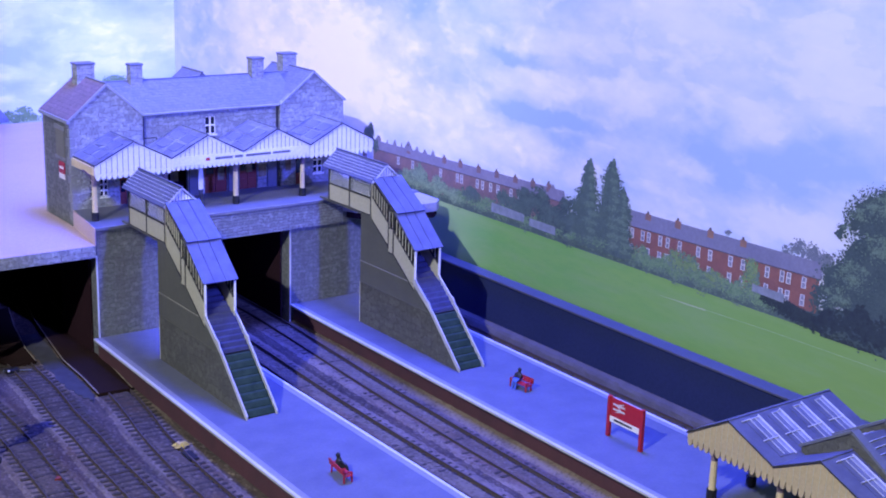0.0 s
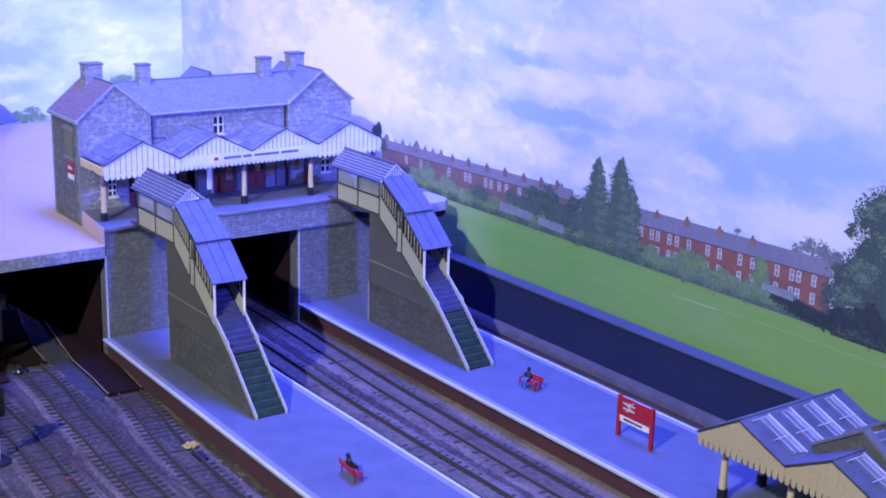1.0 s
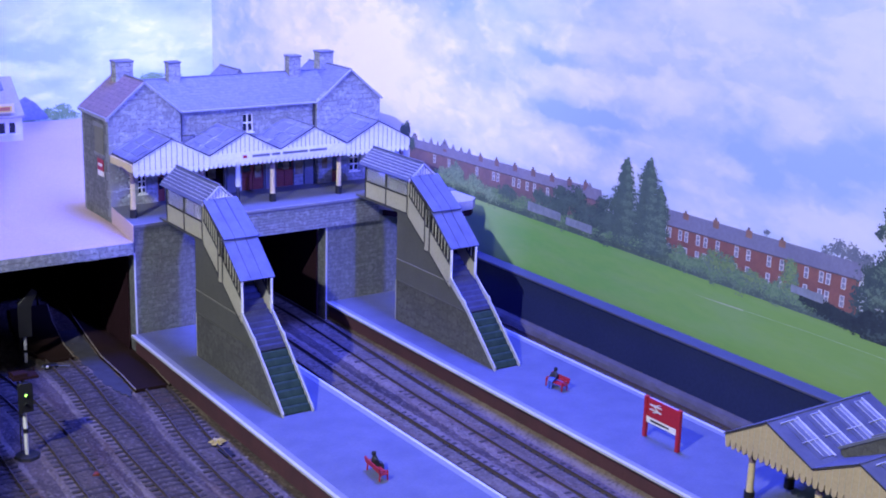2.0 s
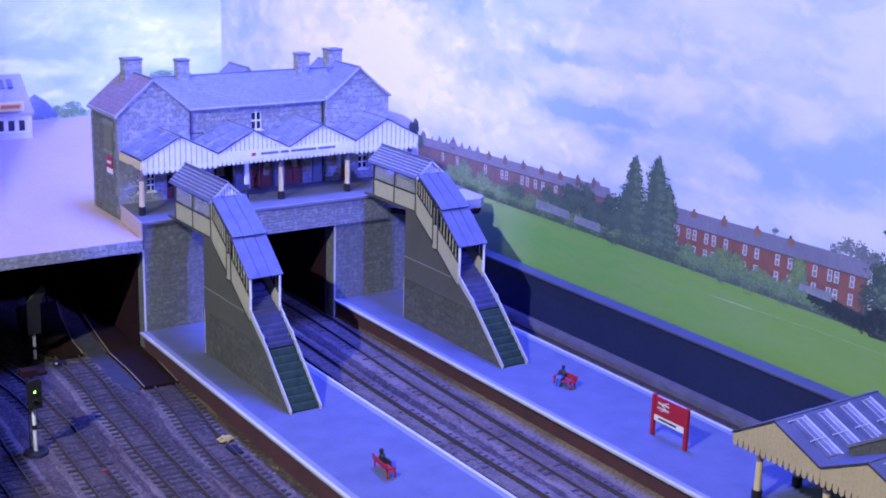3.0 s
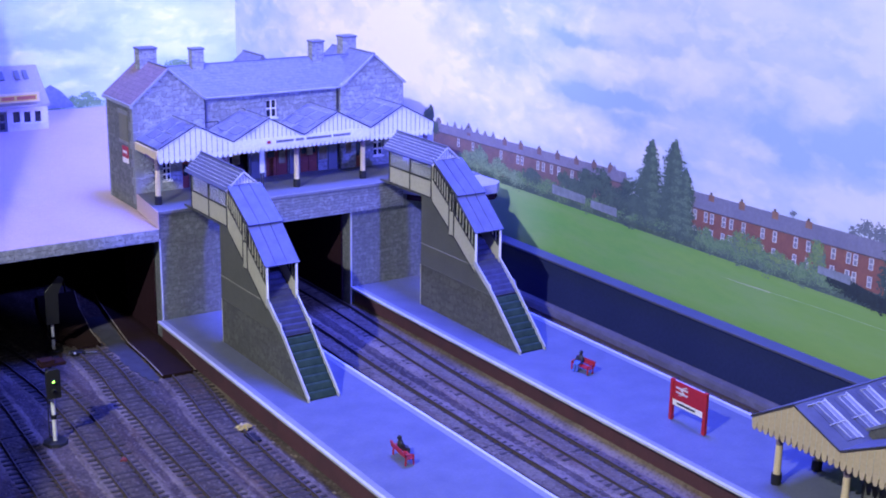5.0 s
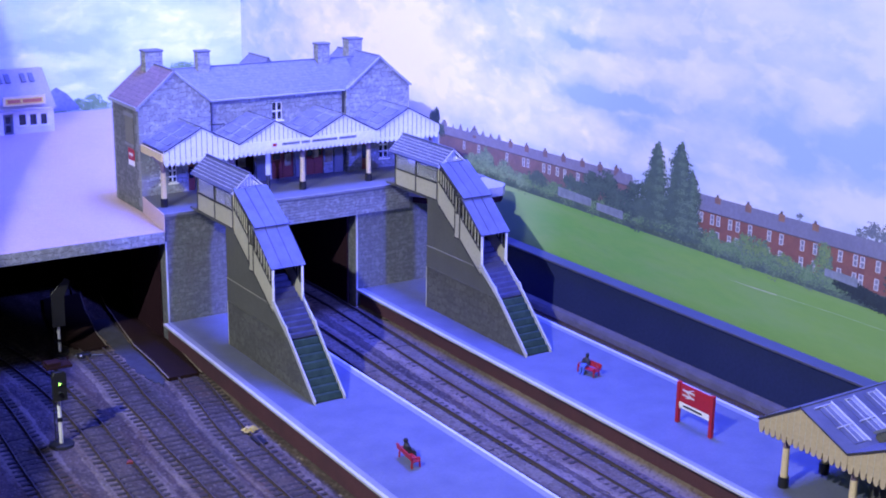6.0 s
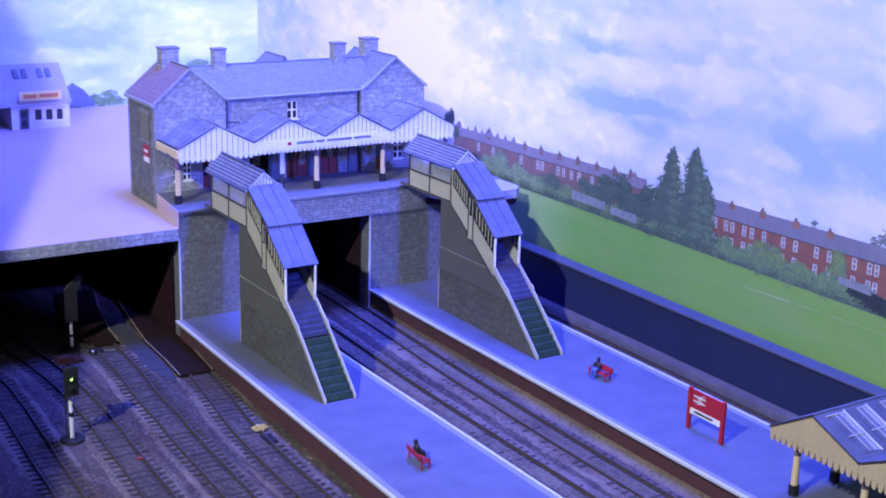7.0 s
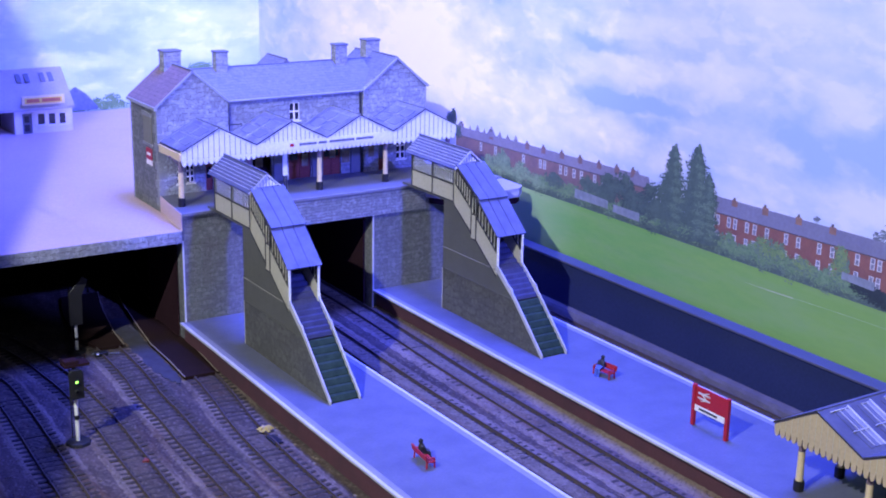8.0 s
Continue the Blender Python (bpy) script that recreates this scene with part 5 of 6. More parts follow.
terrace(80, -141, (90.6, 94.8), (84.6, 88.0), 66,
        [(y, 1.6) for y in (46, 27, -8, -28, -33, -51, -57, -66, -74, -88, -97, -118, -124)],
        [(72, 6.0), (33, 5.0), (12, 3.0), (-12, 3.0), (-31, 3.5), (-52, 3.0), (-72, 3.0), (-92, 2.5), (-110, 3.5), (-126, 5.0)], False, PRINT_BRICK_FAR, PRINT_ROOF_FAR)
def foliage(name, spots, count, size, depth, material, seed, lab):
    """A printed hedge, bush or tree: shaded leaves with lighter sprays over them."""
    shaded = {LEAF_DARK: LEAF_DEEP, LEAF: LEAF_MID, LEAF_PALE: LEAF_MID, LEAF_HAZY: LEAF_MID, LEAF_NIGHT: LEAF_NIGHT}[material]
    under = part(name, leaves(spots, count * 4, size * 0.62, depth, False, seed), shaded, backdrop, lab)
    part("printed_sprays", leaves([(a, b + 0.4, c * 1.02, d * 1.02) for a, b, c, d in spots], count * 4, size * 0.36, depth + 0.35, False, seed + 70), material, under)


foliage("printed_hedge", [(-206 - 7 * i, 67.5 + 1.6 * math.sin(i * 2.1), 6.5, 5.2 + 1.5 * math.sin(i * 1.7)) for i in range(16)], 1500, 1.5, 1.4, LEAF_PALE, 3, "printed garden hedge")
foliage("printed_bush", [(-243, 73, 9, 6.5), (-252, 74, 6, 5), (-296, 78, 6, 9), (-270, 70, 7, 5)], 420, 1.6, 1.9, LEAF, 4, "printed green bush")
foliage("printed_hedge", [(-32 - 8 * i, 68 + 1.5 * math.sin(i * 1.9), 7.5, 4.5 + 1.4 * math.sin(i * 2.3)) for i in range(21)], 1400, 1.6, 1.4, LEAF_PALE, 5, "printed hedge below a terrace")
foliage("printed_hedge", [(44 - 8 * i, 68 + 1.5 * math.sin(i * 1.9), 7.5, 5.0 + 1.6 * math.sin(i * 2.3)) for i in range(10)] + [(19, 76, 6, 7), (12, 74, 5, 5), (27, 73, 5, 4), (-6, 74, 8, 4)], 1000, 1.6, 1.45, LEAF_HAZY, 15, "printed hazy hedge below a terrace")
foliage("printed_bush", [(-104, 80, 10, 8), (-116, 82, 11, 9), (-128, 74, 12, 8), (-100, 74, 10, 6), (-148, 76, 13, 14)], 1300, 1.7, 1.9, LEAF_DARK, 6, "printed dark bushes")
foliage("printed_hedge", [(-188, 69, 14, 5), (-172, 68, 12, 4), (-155, 67, 10, 3)], 420, 1.5, 2.4, LEAF_PALE, 7, "printed pale shrubs")
foliage("printed_dark_hedge", [(-309 - 4.5 * i, 69 - 0.7 * i, 4.5, 4.0) for i in range(8)], 700, 1.6, 1.7, LEAF_NIGHT, 8, "printed clipped dark hedge")
foliage("printed_tree", [(84, 96, 4, 6), (88, 90, 6, 8), (77, 86, 4, 5)], 400, 1.5, 1.3, LEAF_DARK, 9, "printed small tree")
for y, z0, z1, half, seed in ((-163.3, 64, 118, 15.0, 11), (-183.6, 64, 121, 16.5, 12), (-194.0, 64, 106, 12.0, 13)):
    spots, edge = [], []
    rnd = random.Random(seed)
    for k in range(30):
        s = k / 30
        reach = half * (1 - s ** 2.6) ** 0.8 * rnd.uniform(0.78, 1.08) * (0.9 + 0.14 * math.sin(9 * s + seed)) + 0.5
        spots.append((y + rnd.uniform(-0.16, 0.16) * half * (1 - s), z0 + (z1 - z0) * (s + 0.02), reach, (z1 - z0) / 38))
        edge.append((spots[-1][1], reach * 0.66))
    tree = part("printed_conifer", layer([(y + r, z) for z, r in edge] + [(y - r, z) for z, r in edge[::-1]], 1.95 + seed * 0.01), LEAF_DEEP, backdrop, "printed dark conifer")
    part("printed_sprays", leaves(spots, 6000, 0.8, 2.2 + seed * 0.03, False, seed), LEAF_DARK, tree)
    part("printed_sprays", leaves([(a + 0.15 * c, b, c * 0.85, d) for a, b, c, d in spots], 3200, 0.6, 2.7 + seed * 0.03, False, seed + 40), LEAF_DARK, tree)
    part("printed_sprays", leaves([(a - 0.3 * c, b + 1, c * 0.4, d * 1.6) for a, b, c, d in spots[2::3]], 1300, 0.6, 3.1 + seed * 0.03, False, seed + 80), LEAF_MID, tree)
# pale fences and gable ends among the gardens
part("printed_bush", leaves([(-44, 73, 10, 5), (-80, 76, 8, 6), (-93, 75, 7, 5)], 1500, 1.0, 1.95, False, 91), LEAF_DARK, backdrop, "printed garden bushes")
for pts in ([(-68, 66), (-68, 72.5), (-103, 71.5), (-103, 66)], [(-108.5, 65.2), (-108.5, 70.2), (-134.5, 70), (-134.5, 64.4)], [(-298, 71), (-298, 75), (-320, 75), (-320, 70)]):
    part("printed_fence", layer(pts, 2.6), PRINT_FENCE, backdrop, "pale printed garden fence")
for y, wide, high in ((74, 7, 95.5), (61, 4, 94), (51, 5, 96), (42, 4, 95), (33, 7, 98), (22, 5, 96), (12, 4, 95.5), (2, 5, 96.5), (-130, 6, 97.5)):
    part("printed_gable", layer([(y + wide, high - 8), (y, high), (y - wide, high - 8)], 1.05), PRINT_ROOF_FAR, backdrop, "printed cross gable roof")
tree_spots = [(-374, 127, 20, 14), (-358, 121, 8, 7), (-351, 114, 4, 3.5), (-372, 106, 20, 14), (-358, 89, 18, 15), (-349, 77, 13, 10), (-376, 82, 24, 20), (-362, 68, 22, 7), (-396, 110, 25, 34), (-422, 98, 30, 40), (-384, 67, 32, 9), (-352, 66, 12, 6)]
part("printed_undergrowth", leaves([(-352, 68, 11, 6), (-372, 70, 16, 9), (-395, 71, 18, 10), (-420, 71, 18, 10)], 1800, 2.0, 2.9, False, 63), LEAF_NIGHT, backdrop, "printed dark undergrowth below a tree")
bm = bm_new()
for y, z, ry, rz in tree_spots[:1] + tree_spots[3:5] + tree_spots[6:]:
    layer([(y + 0.8 * ry * math.cos(k * math.pi / 12), z + 0.8 * rz * math.sin(k * math.pi / 12)) for k in range(24)], 1.5 + 0.004 * tree_spots.index((y, z, ry, rz)), bm)
part("printed_tree_shade", bm, LEAF_DEEP, backdrop, "printed shaded heart of a broad tree")
tree = part("printed_tree", leaves(tree_spots, 18000, 1.0, 1.6, False, 21), LEAF_DEEP, backdrop, "printed broad tree")
part("printed_sprays", leaves([(a, b + 2, c * 0.95, d * 0.95) for a, b, c, d in tree_spots], 16000, 0.6, 2.1, False, 61), LEAF_DEEP, tree)
part("printed_sprays", leaves([(a - 3, b + 5, c * 0.7, d * 0.55) for a, b, c, d in tree_spots[:6] + tree_spots[8:10]], 6500, 0.6, 2.6, False, 62), LEAF_MID, tree)
part("printed_tree", leaves([(-325, 101, 5, 5), (-333, 100, 6, 6), (-340, 98, 6, 6), (-346, 96, 5, 6), (-318, 98, 3, 3)], 2600, 0.7, 0.35, False, 22), LEAF_DISTANT, backdrop, "printed hazy tree behind a roof")
part("printed_tree", leaves([(-277.8, 98.6, 2.2, 1.8)], 220, 0.45, 0.35, False, 24), LEAF_DISTANT, backdrop, "printed hazy treetop behind a roof")
part("printed_hedge", leaves([(-52 + 6 * i, 64 + 1.4 * math.sin(i * 2.0), 6.0, 4.2 + 1.2 * math.sin(i)) for i in range(6)] + [(-62, 61, 9, 2.5), (-31, 70, 8, 3.5), (55, 94, 12, 4), (75, 92, 10, 4), (-130, 66, 14, 6), (-160, 67, 18, 6)], 5200, 1.0, 0.8, True, 23), LEAF, backdrop, "printed hedge on the rear panel")
bm = bm_new()
prism(bm, [(-74, 61), (-74, 78), (-66, 83), (-56, 76), (-46, 64), (-46, 61)], "y", 432.80, 432.82)
part("printed_shed", bm, PRINT_FENCE, backdrop, "grey printed shed roof")


# ---- platform awning ----
awning = thing("platform_awning", (45, -400, 0), "cream fringed platform awning with glazed blue-grey roof", "canopy")
AX, AB = 16.5, 88.0
EV, RG, VL, BT = 31.0, 45.2, 33.4, 28.6
bm = bm_new()
prism(bm, [(-1.45, 0), (1.45, 0), (1.45, -1.8), (1.15, -2.8), (0.5, -3.7), (-0.5, -3.7), (-1.15, -2.8), (-1.45, -1.8)], "x", 0, 0.8)
FRINGE = mesh_of("fringe_tooth", bm, CREAM_DIM, (0, 0, 0))
bays = [(-352.3, -376.6, -404.6, EV, VL), (-404.6, -428.8, -456.8, VL, VL), (-456.8, -481.0, -505.0, VL, EV)]
for ya, ym, yb, za, zb in bays:
    bm = bm_new()
    prism(bm, [(ya, BT), (yb + 0.1, BT), (yb + 0.1, zb), (ym, RG), (ya, za)], "x", AX, AX + 0.8)
    fascia = part("fascia", bm, CREAM_DIM, awning, "cream boarded gable fascia")
    n = 15
    for i in range(1, n):
        y = ya + (yb - ya) * i / n
        top = (za + (RG - za) * (y - ya) / (ym - ya)) if y > ym else (RG + (zb - RG) * (y - ym) / (yb - ym))
        boxed("groove", (AX - 0.1, AX, y - 0.12, y + 0.12, BT + 0.2, top - 0.8), CREAM_PALE, fascia)
    for i in range(n):
        t = new("fringe_tooth", FRINGE)
        t.parent = awning
        o = ORG[awning.name]
        t.location = [U * (AX - o[0]), U * (ya + (yb - ya) * (i + 0.5) / n - o[1]), U * (BT - o[2])]
    end = AB if ya > -400 else 37.7
    for (y0, z0), (y1, z1) in (((ya, za), (ym, RG)), ((ym, RG), (yb, zb))):
        bm = bm_new()
        slab(bm, [(AX - 0.8, y1, z1 + 0.8), (end, y1, z1 + 0.8), (end, y0, z0 + 0.8), (AX - 0.8, y0, z0 + 0.8)], 0.8)
        roof = part("roof_slope", bm, SHEET, awning, "blue-grey sheet roof slope")
        bm = bm_new()
        bar(bm, (AX - 0.9, y0, z0 + 0.35), (AX - 0.9, y1, z1 + 0.35), 0.4, 0.7)
        part("bargeboard", bm, DARK_FRAME, awning, "dark edge strip")
        if y0 == ym:
            dy, dz = y1 - y0, z1 - z0
            for x in ((23.5, 38.5, 54.0, 69.5) if ya > -400 else (24.5,)):
                def at(u, s, lift):
                    return (x + u, y0 + dy * s, z0 + dz * s + 0.8 + lift)
                for u0, u1, material, lab in ((0.4, 3.4, SHEET, "dull blue glazing pane"), (3.4, 6.8, ROOFLIGHT, "blue-grey glazing pane"), (6.8, 10, PALE_PANE, "pale dusty glazing pane")):
                    bm = bm_new()
                    slab(bm, [at(u0, 0.9, 0.3), at(u1, 0.9, 0.3), at(u1, 0.12, 0.3), at(u0, 0.12, 0.3)], 0.3)
                    part("rooflight", bm, material, roof, lab)
                for u, s0, s1, w, material in ((3.4, 0.12, 0.88, 0.3, RIB), (6.8, 0.12, 0.9, 0.3, RIB), (10, 0.08, 0.93, 0.75, EDGE_WHITE)):
                    bm = bm_new()
                    bar(bm, at(u, s0, 0.5), at(u, s1, 0.5), w, 0.4)
                    part("glazing_bar", bm, material, roof, "white glazing bar")
                for s, u0, w, material in ((0.12, -2.2 if x < 25 else 3.0, 0.45, EDGE_WHITE if x < 25 else RIB), (0.56, -0.6, 0.45, EDGE_WHITE)):
                    bm = bm_new()
                    bar(bm, at(u0, s, 0.55), at(10.2, s, 0.55), w, 0.4)
                    part("glazing_bar", bm, material, roof, "white glazing bar")
    bm = bm_new()
    bar(bm, (AX - 0.8, ym, RG + 0.8), (end, ym, RG + 0.8), 1.2, 0.4)
    part("ridge_cap", bm, SHEET, awning)
for y in (-365, -404.6, -456.8, -495):
    for x in (22.5, 50.5):
        bm = bm_new()
        post(bm, x, y, 0, 5.2, 2.5, 2.5, 14)
        part("column_base", bm, BLACK, awning, "black column base")
        bm = bm_new()
        post(bm, x, y, 5.2, 20, 1.8, 1.6, 14)
        part("column", bm, CREAM, awning, "cream painted column")
        bm = bm_new()
        post(bm, x, y, 20, 30, 1.7, 1.6, 10)
        for d in (-1, 1):
            for i in range(4):
                a, b = i / 4, (i + 1) / 4
                bar(bm, (x, y + d * 6 * a * a, 20 + 9 * a), (x, y + d * 6 * b * b, 20 + 9 * b), 0.9, 0.9)
        part("bracket", bm, TERRACOTTA, awning, "brown bracket")

room = thing("waiting_room", (50, -427, 0), "stone waiting room rising through the platform awning", "building")
for x in (37.7, 61.0):
    bm = bm_new()
    prism(bm, [(-402, 0), (-402, 37.4), (-427.5, 53.2), (-448, 40.4), (-448, 0)], "x", x, x + 3)
    part("gable_wall", bm, RUBBLE, room, "dark brown stone gable parapet")
    for a, b in (((-401, 37.6), (-427.5, 54.0)), ((-427.5, 54.0), (-449, 40.6))):
        bm = bm_new()
        bar(bm, (x + 1.5, a[0], a[1]), (x + 1.5, b[0], b[1]), 4.6, 1.3)
        part("gable_coping", bm, COPING, room, "blue-grey coping")
for y in (-402, -448):
    boxed("side_wall", (40.7, 61, y, y + 2.5, 0, 34), RUBBLE, room)
for a, b in (((-400.5, 34.4), (-427.5, 50.0)), ((-427.5, 50.0), (-449.5, 36.6))):
    bm = bm_new()
    slab(bm, [(40.7, b[0], b[1]), (61, b[0], b[1]), (61, a[0], a[1]), (40.7, a[0], a[1])], 1.0)
    slope = part("roof_slope", bm, SHEET, room, "blue-grey roof slope")
    for k in range(1, 7):
        bm = bm_new()
        s = k / 7
        y, z = a[0] + (b[0] - a[0]) * s, a[1] + (b[1] - a[1]) * s + 0.25
        bar(bm, (43, y, z), (59, y, z), 0.4, 0.3)
        part("batten", bm, RIB, slope, "pale roof batten")

# ---- red station sign ----
nameboard = thing("station_sign", (32.6, -294.5, 0), "red station nameboard on two red posts", "sign")
for y in (-282.3, -306.6):
    boxed("post", (31.6, 33.6, y - 1.1, y + 1.1, 0, 22.8), RED, nameboard, "red post", 0.15)
panel = boxed("panel", (32.1, 33.1, -305.5, -283.4, 12.0, 22.2), RED, nameboard, "red panel", 0.1)
bm = bm_new()
for z in (16.0, 18.6):
    prism(bm, [(-285.5, z), (-285.5, z + 0.9), (-294.0, z + 0.9), (-294.0, z)], "x", 31.85, 32.1)
for a, b in (((-287.0, 15.0), (-291.0, 16.4)), ((-290.5, 16.9), (-288.0, 18.6)), ((-289.0, 19.5), (-292.5, 20.9))):
    prism(bm, [(a[0], a[1]), (a[0] - 1.4, a[1]), (b[0] - 1.4, b[1]), b], "x", 31.86, 32.1)
part("panel_mark", bm, EDGE_WHITE, panel, "plain white mark")
strip = boxed("name_strip", (32.0, 33.2, -305.5, -283.4, 8.8, 12.0), WHITE, nameboard, "white strip with a dark lettering bar")
boxed("lettering", (31.9, 32.0, -300.0, -286.5, 9.9, 11.0), DARK_FRAME, strip, "dark bar of small lettering")


# ---- benches and seated figurines ----
def bench(x, y, turn, label, size=(0.86, 0.92, 0.82, 1)):
    """A slatted red bench, 15 long, that faces local +x."""
    b = thing("bench", (0, 0, 0), label, "bench", "red platform benches")
    for k in range(3):
        boxed("seat_slat", (-2.4 + k * 1.7, -1.0 + k * 1.7, -7.4, 7.4, 4.9, 5.5), RED, b, "", 0.1)
    for k in range(3):
        bm = bm_new()
        z = 6.3 + k * 1.6
        slab(bm, [(-2.9 - 0.25 * k, -7.4, z), (-2.9 - 0.25 * k, 7.4, z), (-3.1 - 0.25 * k, 7.4, z + 1.3), (-3.1 - 0.25 * k, -7.4, z + 1.3)], 0.5)
        part("back_slat", bm, RED, b)
    for y0 in (-6.4, 6.4):
        bm = bm_new()
        for p, q in (((-2.6, y0, 0), (-2.4, y0, 5.2)), ((2.4, y0, 0), (2.2, y0, 5.2)), ((-2.4, y0, 5.0), (-3.4, y0, 10.8)), ((-2.6, y0, 5.0), (2.4, y0, 5.0)), ((-2.9, y0, 7.6), (2.2, y0, 7.6)), ((2.2, y0, 5.0), (2.2, y0, 7.6))):
            bar(bm, p, q, 0.7, 0.7)
        part("end_frame", bm, RED, b)
    b.matrix_basis = pose(U * x, U * y, U * 0.05, 0, 0, turn) @ Matrix.Diagonal(size)
    return b


def figurine(x, y, turn, cloth, label):
    bm = bm_new()
    ball(bm, -2.2, 0, 15.6, 1.9, (1, 0.9, 1.1))
    ball(bm, -1.5, 0, 9.6, 3.0, (0.85, 1.05, 1.6))
    for s in (-1, 1):
        bar(bm, (-1.4, s * 2.8, 12.2), (1.8, s * 2.8, 8.0), 1.6, 1.6)
    for s in (-1, 1):
        bar(bm, (-0.8, s * 1.2, 6.6), (4.4, s * 1.4, 7.0), 2.3, 2.3)
        bar(bm, (4.2, s * 1.4, 7.2), (5.0, s * 1.5, 0.5), 2.0, 1.9)
        bar(bm, (4.4, s * 1.5, 0.6), (6.8, s * 1.6, 0.6), 1.7, 1.3)
    for v in bm.verts:
        v.co *= 0.66
    ob = solo("figurine", bm, cloth, (0, 0, 0), label, "figurine", "seated figurines")
    skin = ob.modifiers.new("smooth", "REMESH")
    skin.mode, skin.voxel_size, skin.use_smooth_shade = "VOXEL", U * 0.32, True
    ob.matrix_basis = pose(U * x, U * y, U * 0.05, 0, 0, turn)
    return ob


bench(-113.0, -251.0, -7, "red model bench standing on the narrow platform", (0.86, 1.12, 0.68, 1))
figurine(-112.0, -248.4, -20, FIGURE_DARK, "dark plain seated model figurine on a red bench")
bench(35.8, -204.9, 186, "red model bench on the wide platform", (0.86, 0.98, 0.66, 1))
figurine(35.6, -202.4, 194, FIGURE_BLUE, "dark seated model figurine with blue legs")

# ---- colour light signals ----
def colour_light(SX, SY, label, bands, foot):
    """Mast with black and white bands on an eight-sided base; bands: (z0, z1, radius, material)."""
    signal = thing("signal", (SX, SY, -12.3), label, "railway signal", "colour light signals")
    bm = bm_new()
    post(bm, SX, SY, -12.3, -10.6, foot, foot * 0.92, 8)
    part("base", bm, BLACK, signal, "black base", 0.2)
    for z0, z1, r, m in bands:
        bm = bm_new()
        post(bm, SX, SY, z0, z1, r, r, 12)
        part("mast", bm, m, signal, "white mast section" if m is WHITE else "black mast section")
    bm = bm_new()
    for x in (SX - 1.6, SX + 1.6):
        bar(bm, (x, SY + 4.4, -12.3), (x, SY + 3.0, bands[-1][1]), 0.45, 0.45)
    for k in range(int((bands[-1][1] + 10) / 4)):
        z = -10 + k * 4
        bar(bm, (SX - 1.6, SY + 4.3 - k * 0.13, z), (SX + 1.6, SY + 4.3 - k * 0.13, z), 0.4, 0.4)
    part("ladder", bm, BLACK, signal, "thin black ladder")
    signal.location.z = U * GROUND
    return signal


SX, SYY = -240.6, -113.8
signal = colour_light(SX, SYY, "black and white model colour light signal showing green", ((-10.6, 1.5, 1.05, WHITE), (1.5, 3.8, 1.45, BLACK), (3.8, 13.0, 1.05, WHITE), (13.0, 31.0, 1.0, BLACK)), 7.0)
bm = bm_new()
prism(bm, [(SX - 3.6, 14), (SX + 3.6, 14), (SX + 3.6, 28.6), (SX + 2.4, 30), (SX - 2.4, 30), (SX - 3.6, 28.6)], "y", SYY - 4.2, SYY - 1.6)
head = part("signal_head", bm, BLACK, signal, "black signal head", 0.2)
for z, m in ((18.2, DARK_PANE), (23.6, GREEN_ASPECT)):
    bm = bm_new()
    bmesh.ops.create_cone(bm, cap_ends=True, segments=16, radius1=0.75, radius2=0.75, depth=0.4, matrix=Matrix.Translation((SX - 0.3, SYY - 4.35, z)) @ Matrix.Rotation(math.pi / 2, 4, "X"))
    lens = part("lens", bm, m, head, "glowing green lens" if m is GREEN_ASPECT else "dark lens")
    bm = bm_new()
    for i in range(8):
        a, b = math.pi * i / 8, math.pi * (i + 1) / 8
        slab(bm, [(SX - 0.3 + 1.4 * math.cos(a), SYY - 4.2, z + 1.4 * math.sin(a)), (SX - 0.3 + 1.4 * math.cos(b), SYY - 4.2, z + 1.4 * math.sin(b)),
                  (SX - 0.3 + 1.4 * math.cos(b), SYY - 6.4, z + 1.4 * math.sin(b)), (SX - 0.3 + 1.4 * math.cos(a), SYY - 6.4, z + 1.4 * math.sin(a))], 0.2)
    part("hood", bm, BLACK, head)
bm = bm_new()
box(bm, SX - 5.5, SX + 7.5, SYY - 2.5, SYY + 5.0, 31.0, 32.4)
for x in (SX - 5.3, SX + 7.3):
    bar(bm, (x, SYY + 4.8, 32.4), (x, SYY + 4.8, 34.5), 0.5, 0.5)
box(bm, SX - 5.0, SX + 2.0, SYY - 2.0, SYY + 4.0, 32.4, 34.2)
part("service_platform", bm, DARK_VOID, signal, "black service platform")

RX, RY = -199.4, 19.3
rear_signal = colour_light(RX, RY, "black and white signal with angled indicator under the bridge", ((-10.6, -4.2, 1.0, WHITE), (-4.2, -2.4, 1.35, BLACK), (-2.4, 6.4, 1.0, WHITE), (6.4, 20.0, 0.9, BLACK)), 6.0)
bm = bm_new()
prism(bm, [(RX - 4.0, 6.2), (RX + 3.8, 6.2), (RX + 3.8, 25.0), (RX + 8.4, 34.4), (RX + 5.0, 36.8), (RX - 3.8, 27.4)], "y", RY - 2.8, RY - 0.8)
part("signal_head", bm, BLACK, rear_signal, "black signal head with an angled route indicator", 0.2)

bm = bm_new()
box(bm, -193, -185, 3, 8, GROUND, GROUND + 2.8)
dwarf = solo("ground_signal", bm, BLACK, (-189, 5, GROUND), "small black ground signal box beside a siding", "railway signal", bevel=0.3)
bm = bm_new()
ball(bm, -191.7, 3.0, GROUND + 2.4, 0.8)
part("lamp", bm, WHITE, dwarf, "small white lamp glass")

bm = bm_new()
bar(bm, (-188, 5, GROUND + 1.6), (-178.5, 1, GROUND + 1.6), 0.9, 0.5)
bar(bm, (-194, 7, GROUND + 1.7), (-189, 5, GROUND + 1.7), 1.2, 0.9)
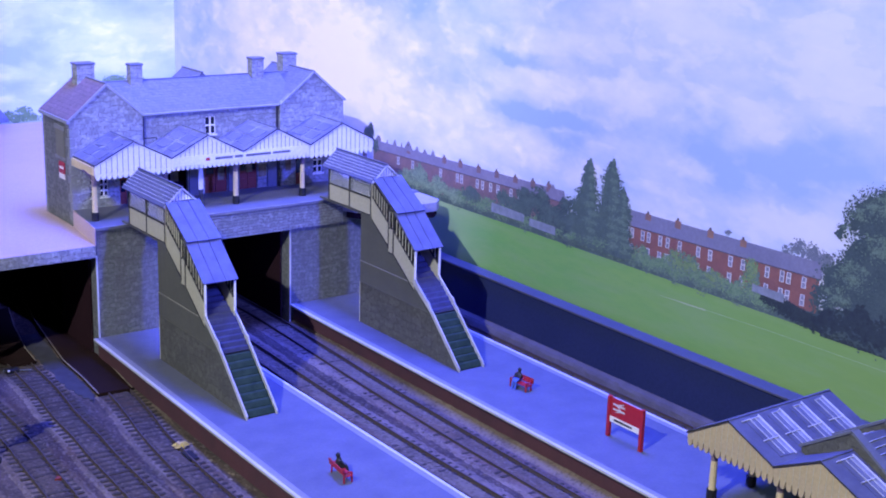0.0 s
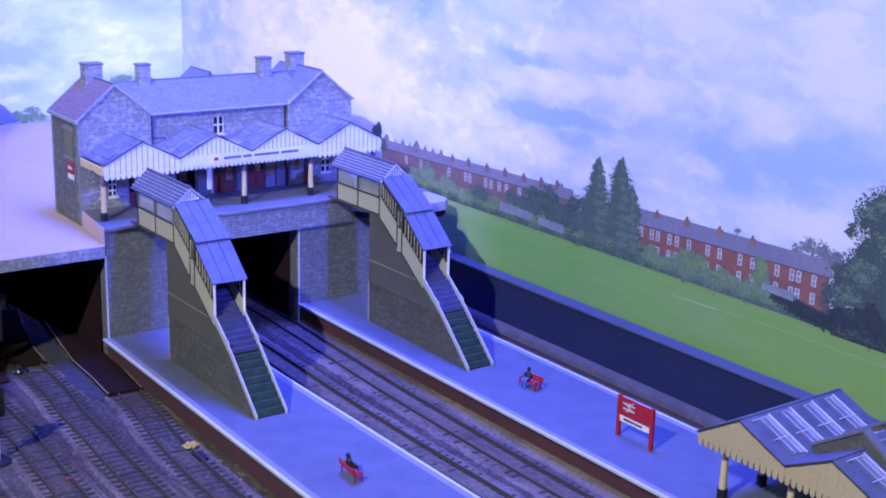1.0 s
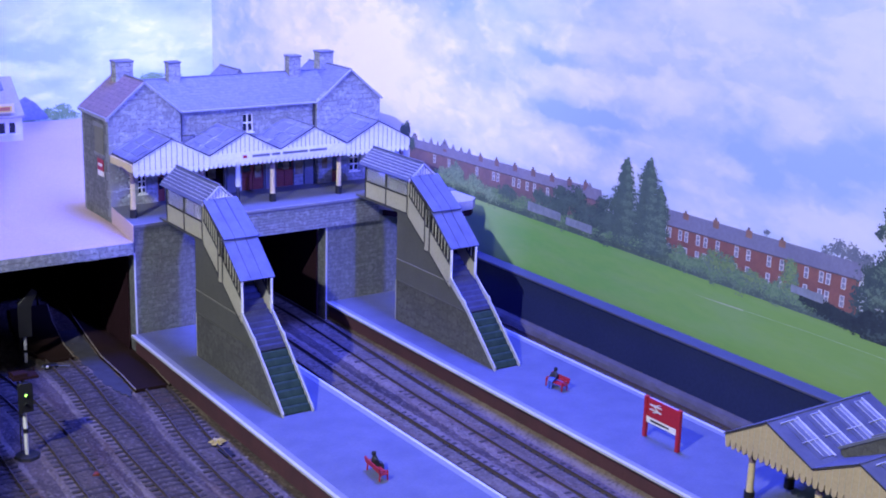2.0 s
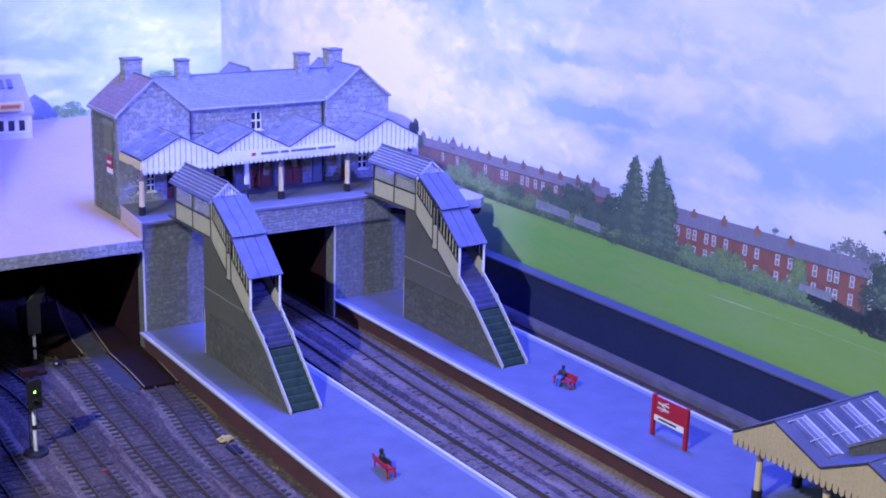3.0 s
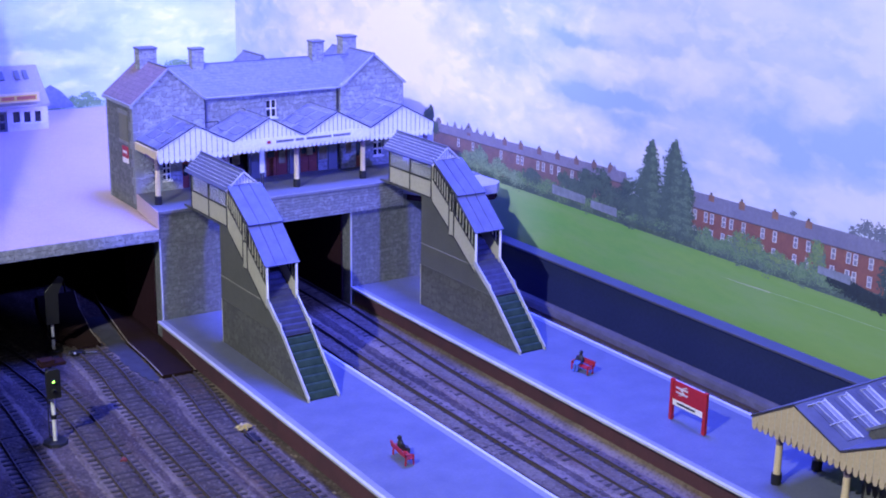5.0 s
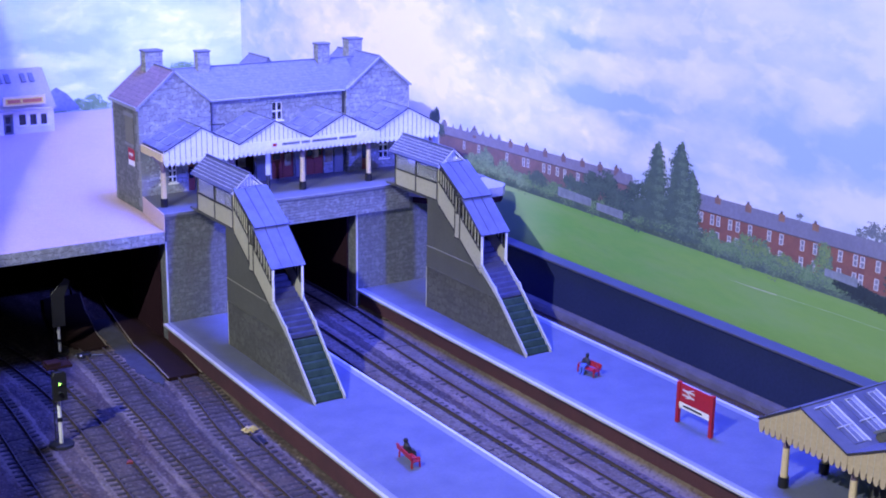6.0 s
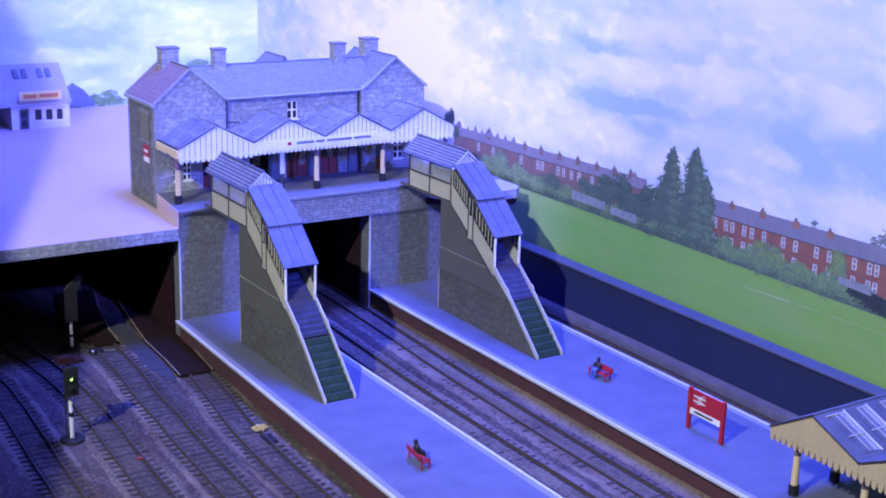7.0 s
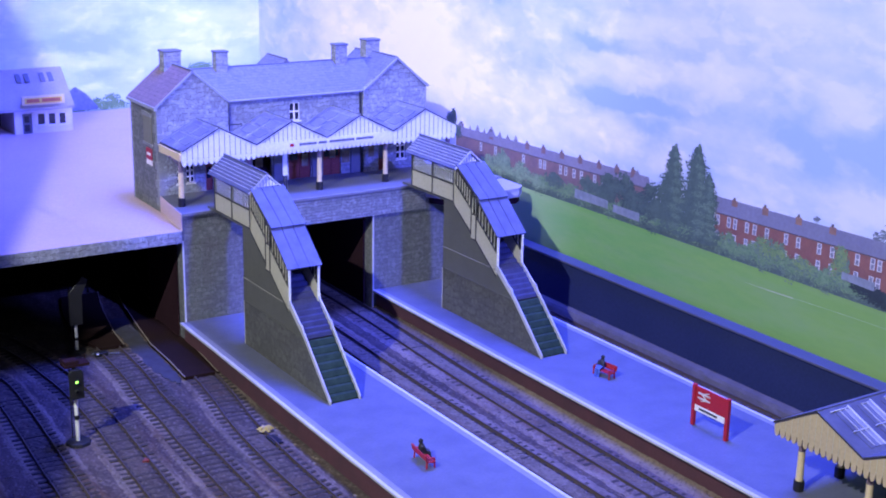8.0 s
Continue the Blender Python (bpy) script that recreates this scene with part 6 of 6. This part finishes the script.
solo("point_rodding", bm, COPING, (-186, 4, GROUND + 1.3), "thin grey rod lying across a siding", "rod")

# ---- litter on the sidings ----
rnd = random.Random(5)
bm = bm_new()
LX, LY, LZ = -151.2, -149.8, RAILTOP
ring = [(LX + (4.6 + rnd.uniform(-1.6, 1.4)) * math.cos(a * math.pi / 8), LY + (3.4 + rnd.uniform(-1.3, 1.0)) * math.sin(a * math.pi / 8)) for a in range(16)]
lo = [bm.verts.new((x, y, LZ - 0.7 + rnd.uniform(-0.3, 0.5))) for x, y in ring]
hi = [bm.verts.new((LX + (x - LX) * 0.62, LY + (y - LY) * 0.62, LZ + 0.9 + rnd.uniform(-0.8, 0.9))) for x, y in ring]
top, under = bm.verts.new((LX + 0.4, LY, LZ + 0.7)), bm.verts.new((LX, LY, LZ - 0.5))
for i in range(16):
    j = (i + 1) % 16
    bm.faces.new((lo[i], lo[j], hi[j], hi[i]))
    bm.faces.new((hi[i], hi[j], top))
    bm.faces.new((lo[j], lo[i], under))
solo("scrap", bm, YELLOW, (LX, LY, LZ - 0.7), "crumpled yellow scrap lying across a siding rail", "litter")
bm = bm_new()
ring = [(-217.6 + rnd.uniform(1.0, 3.4) * math.cos(a * 0.9), -153 + rnd.uniform(1.0, 2.4) * math.sin(a * 0.9)) for a in range(7)]
prism(bm, ring, "z", GROUND + 0.3, GROUND + 1.5)
solo("red_scrap", bm, DOOR_RED, (-217.6, -153, GROUND + 0.3), "tiny dark red scrap between the rails", "litter")

# shadow beside the yellow scrap, made as a thin black slab
bm = bm_new()
box(bm, -153.8, -148.8, -168.2, -157.0, GROUND + 0.3, GROUND + 1.5)
solo("scrap_shadow", bm, BLACK, (-151.3, -163, GROUND + 0.3), "flat black patch drawn as the scrap's shadow on the siding", "litter", bevel=0.1)

# pale chips along the platform wall
bm = bm_new()
for _ in range(46):
    x, y = rnd.uniform(-152, -141.5), rnd.uniform(-270, -60)
    box(bm, x, x + rnd.uniform(0.6, 1.8), y, y + rnd.uniform(0.6, 2.2), GROUND - 0.2, GROUND + rnd.uniform(0.15, 0.5))
solo("chippings", bm, CORK_EDGE, (-147, -160, GROUND), "pale chippings scattered beside the platform wall", "debris", kind="stuff")

# loose stones
bm = bm_new()
for _ in range(5200):
    y = rnd.uniform(-430, 60)
    x = rnd.choice((rnd.uniform(-300, -141), rnd.uniform(-300, -141), rnd.uniform(-73, -1), rnd.uniform(74, 98)))
    s = rnd.uniform(0.35, 0.85)
    c = Vector((x, y, GROUND + s * 0.3))
    v = [bm.verts.new(c + Vector((rnd.uniform(0.6, 1) * dx, rnd.uniform(0.6, 1) * dy, rnd.uniform(0.6, 1) * dz)) * s) for dx, dy, dz in ((1, 0, 0), (-0.6, 0.9, 0), (-0.6, -0.9, 0), (0, 0, 1.0))]
    for f in ((0, 1, 3), (1, 2, 3), (2, 0, 3)):
        bm.faces.new([v[i] for i in f])
solo("ballast_stones", bm, BALLAST, (-100, -180, GROUND), "loose brown ballast stones scattered over the trackbed", "ballast", kind="stuff")
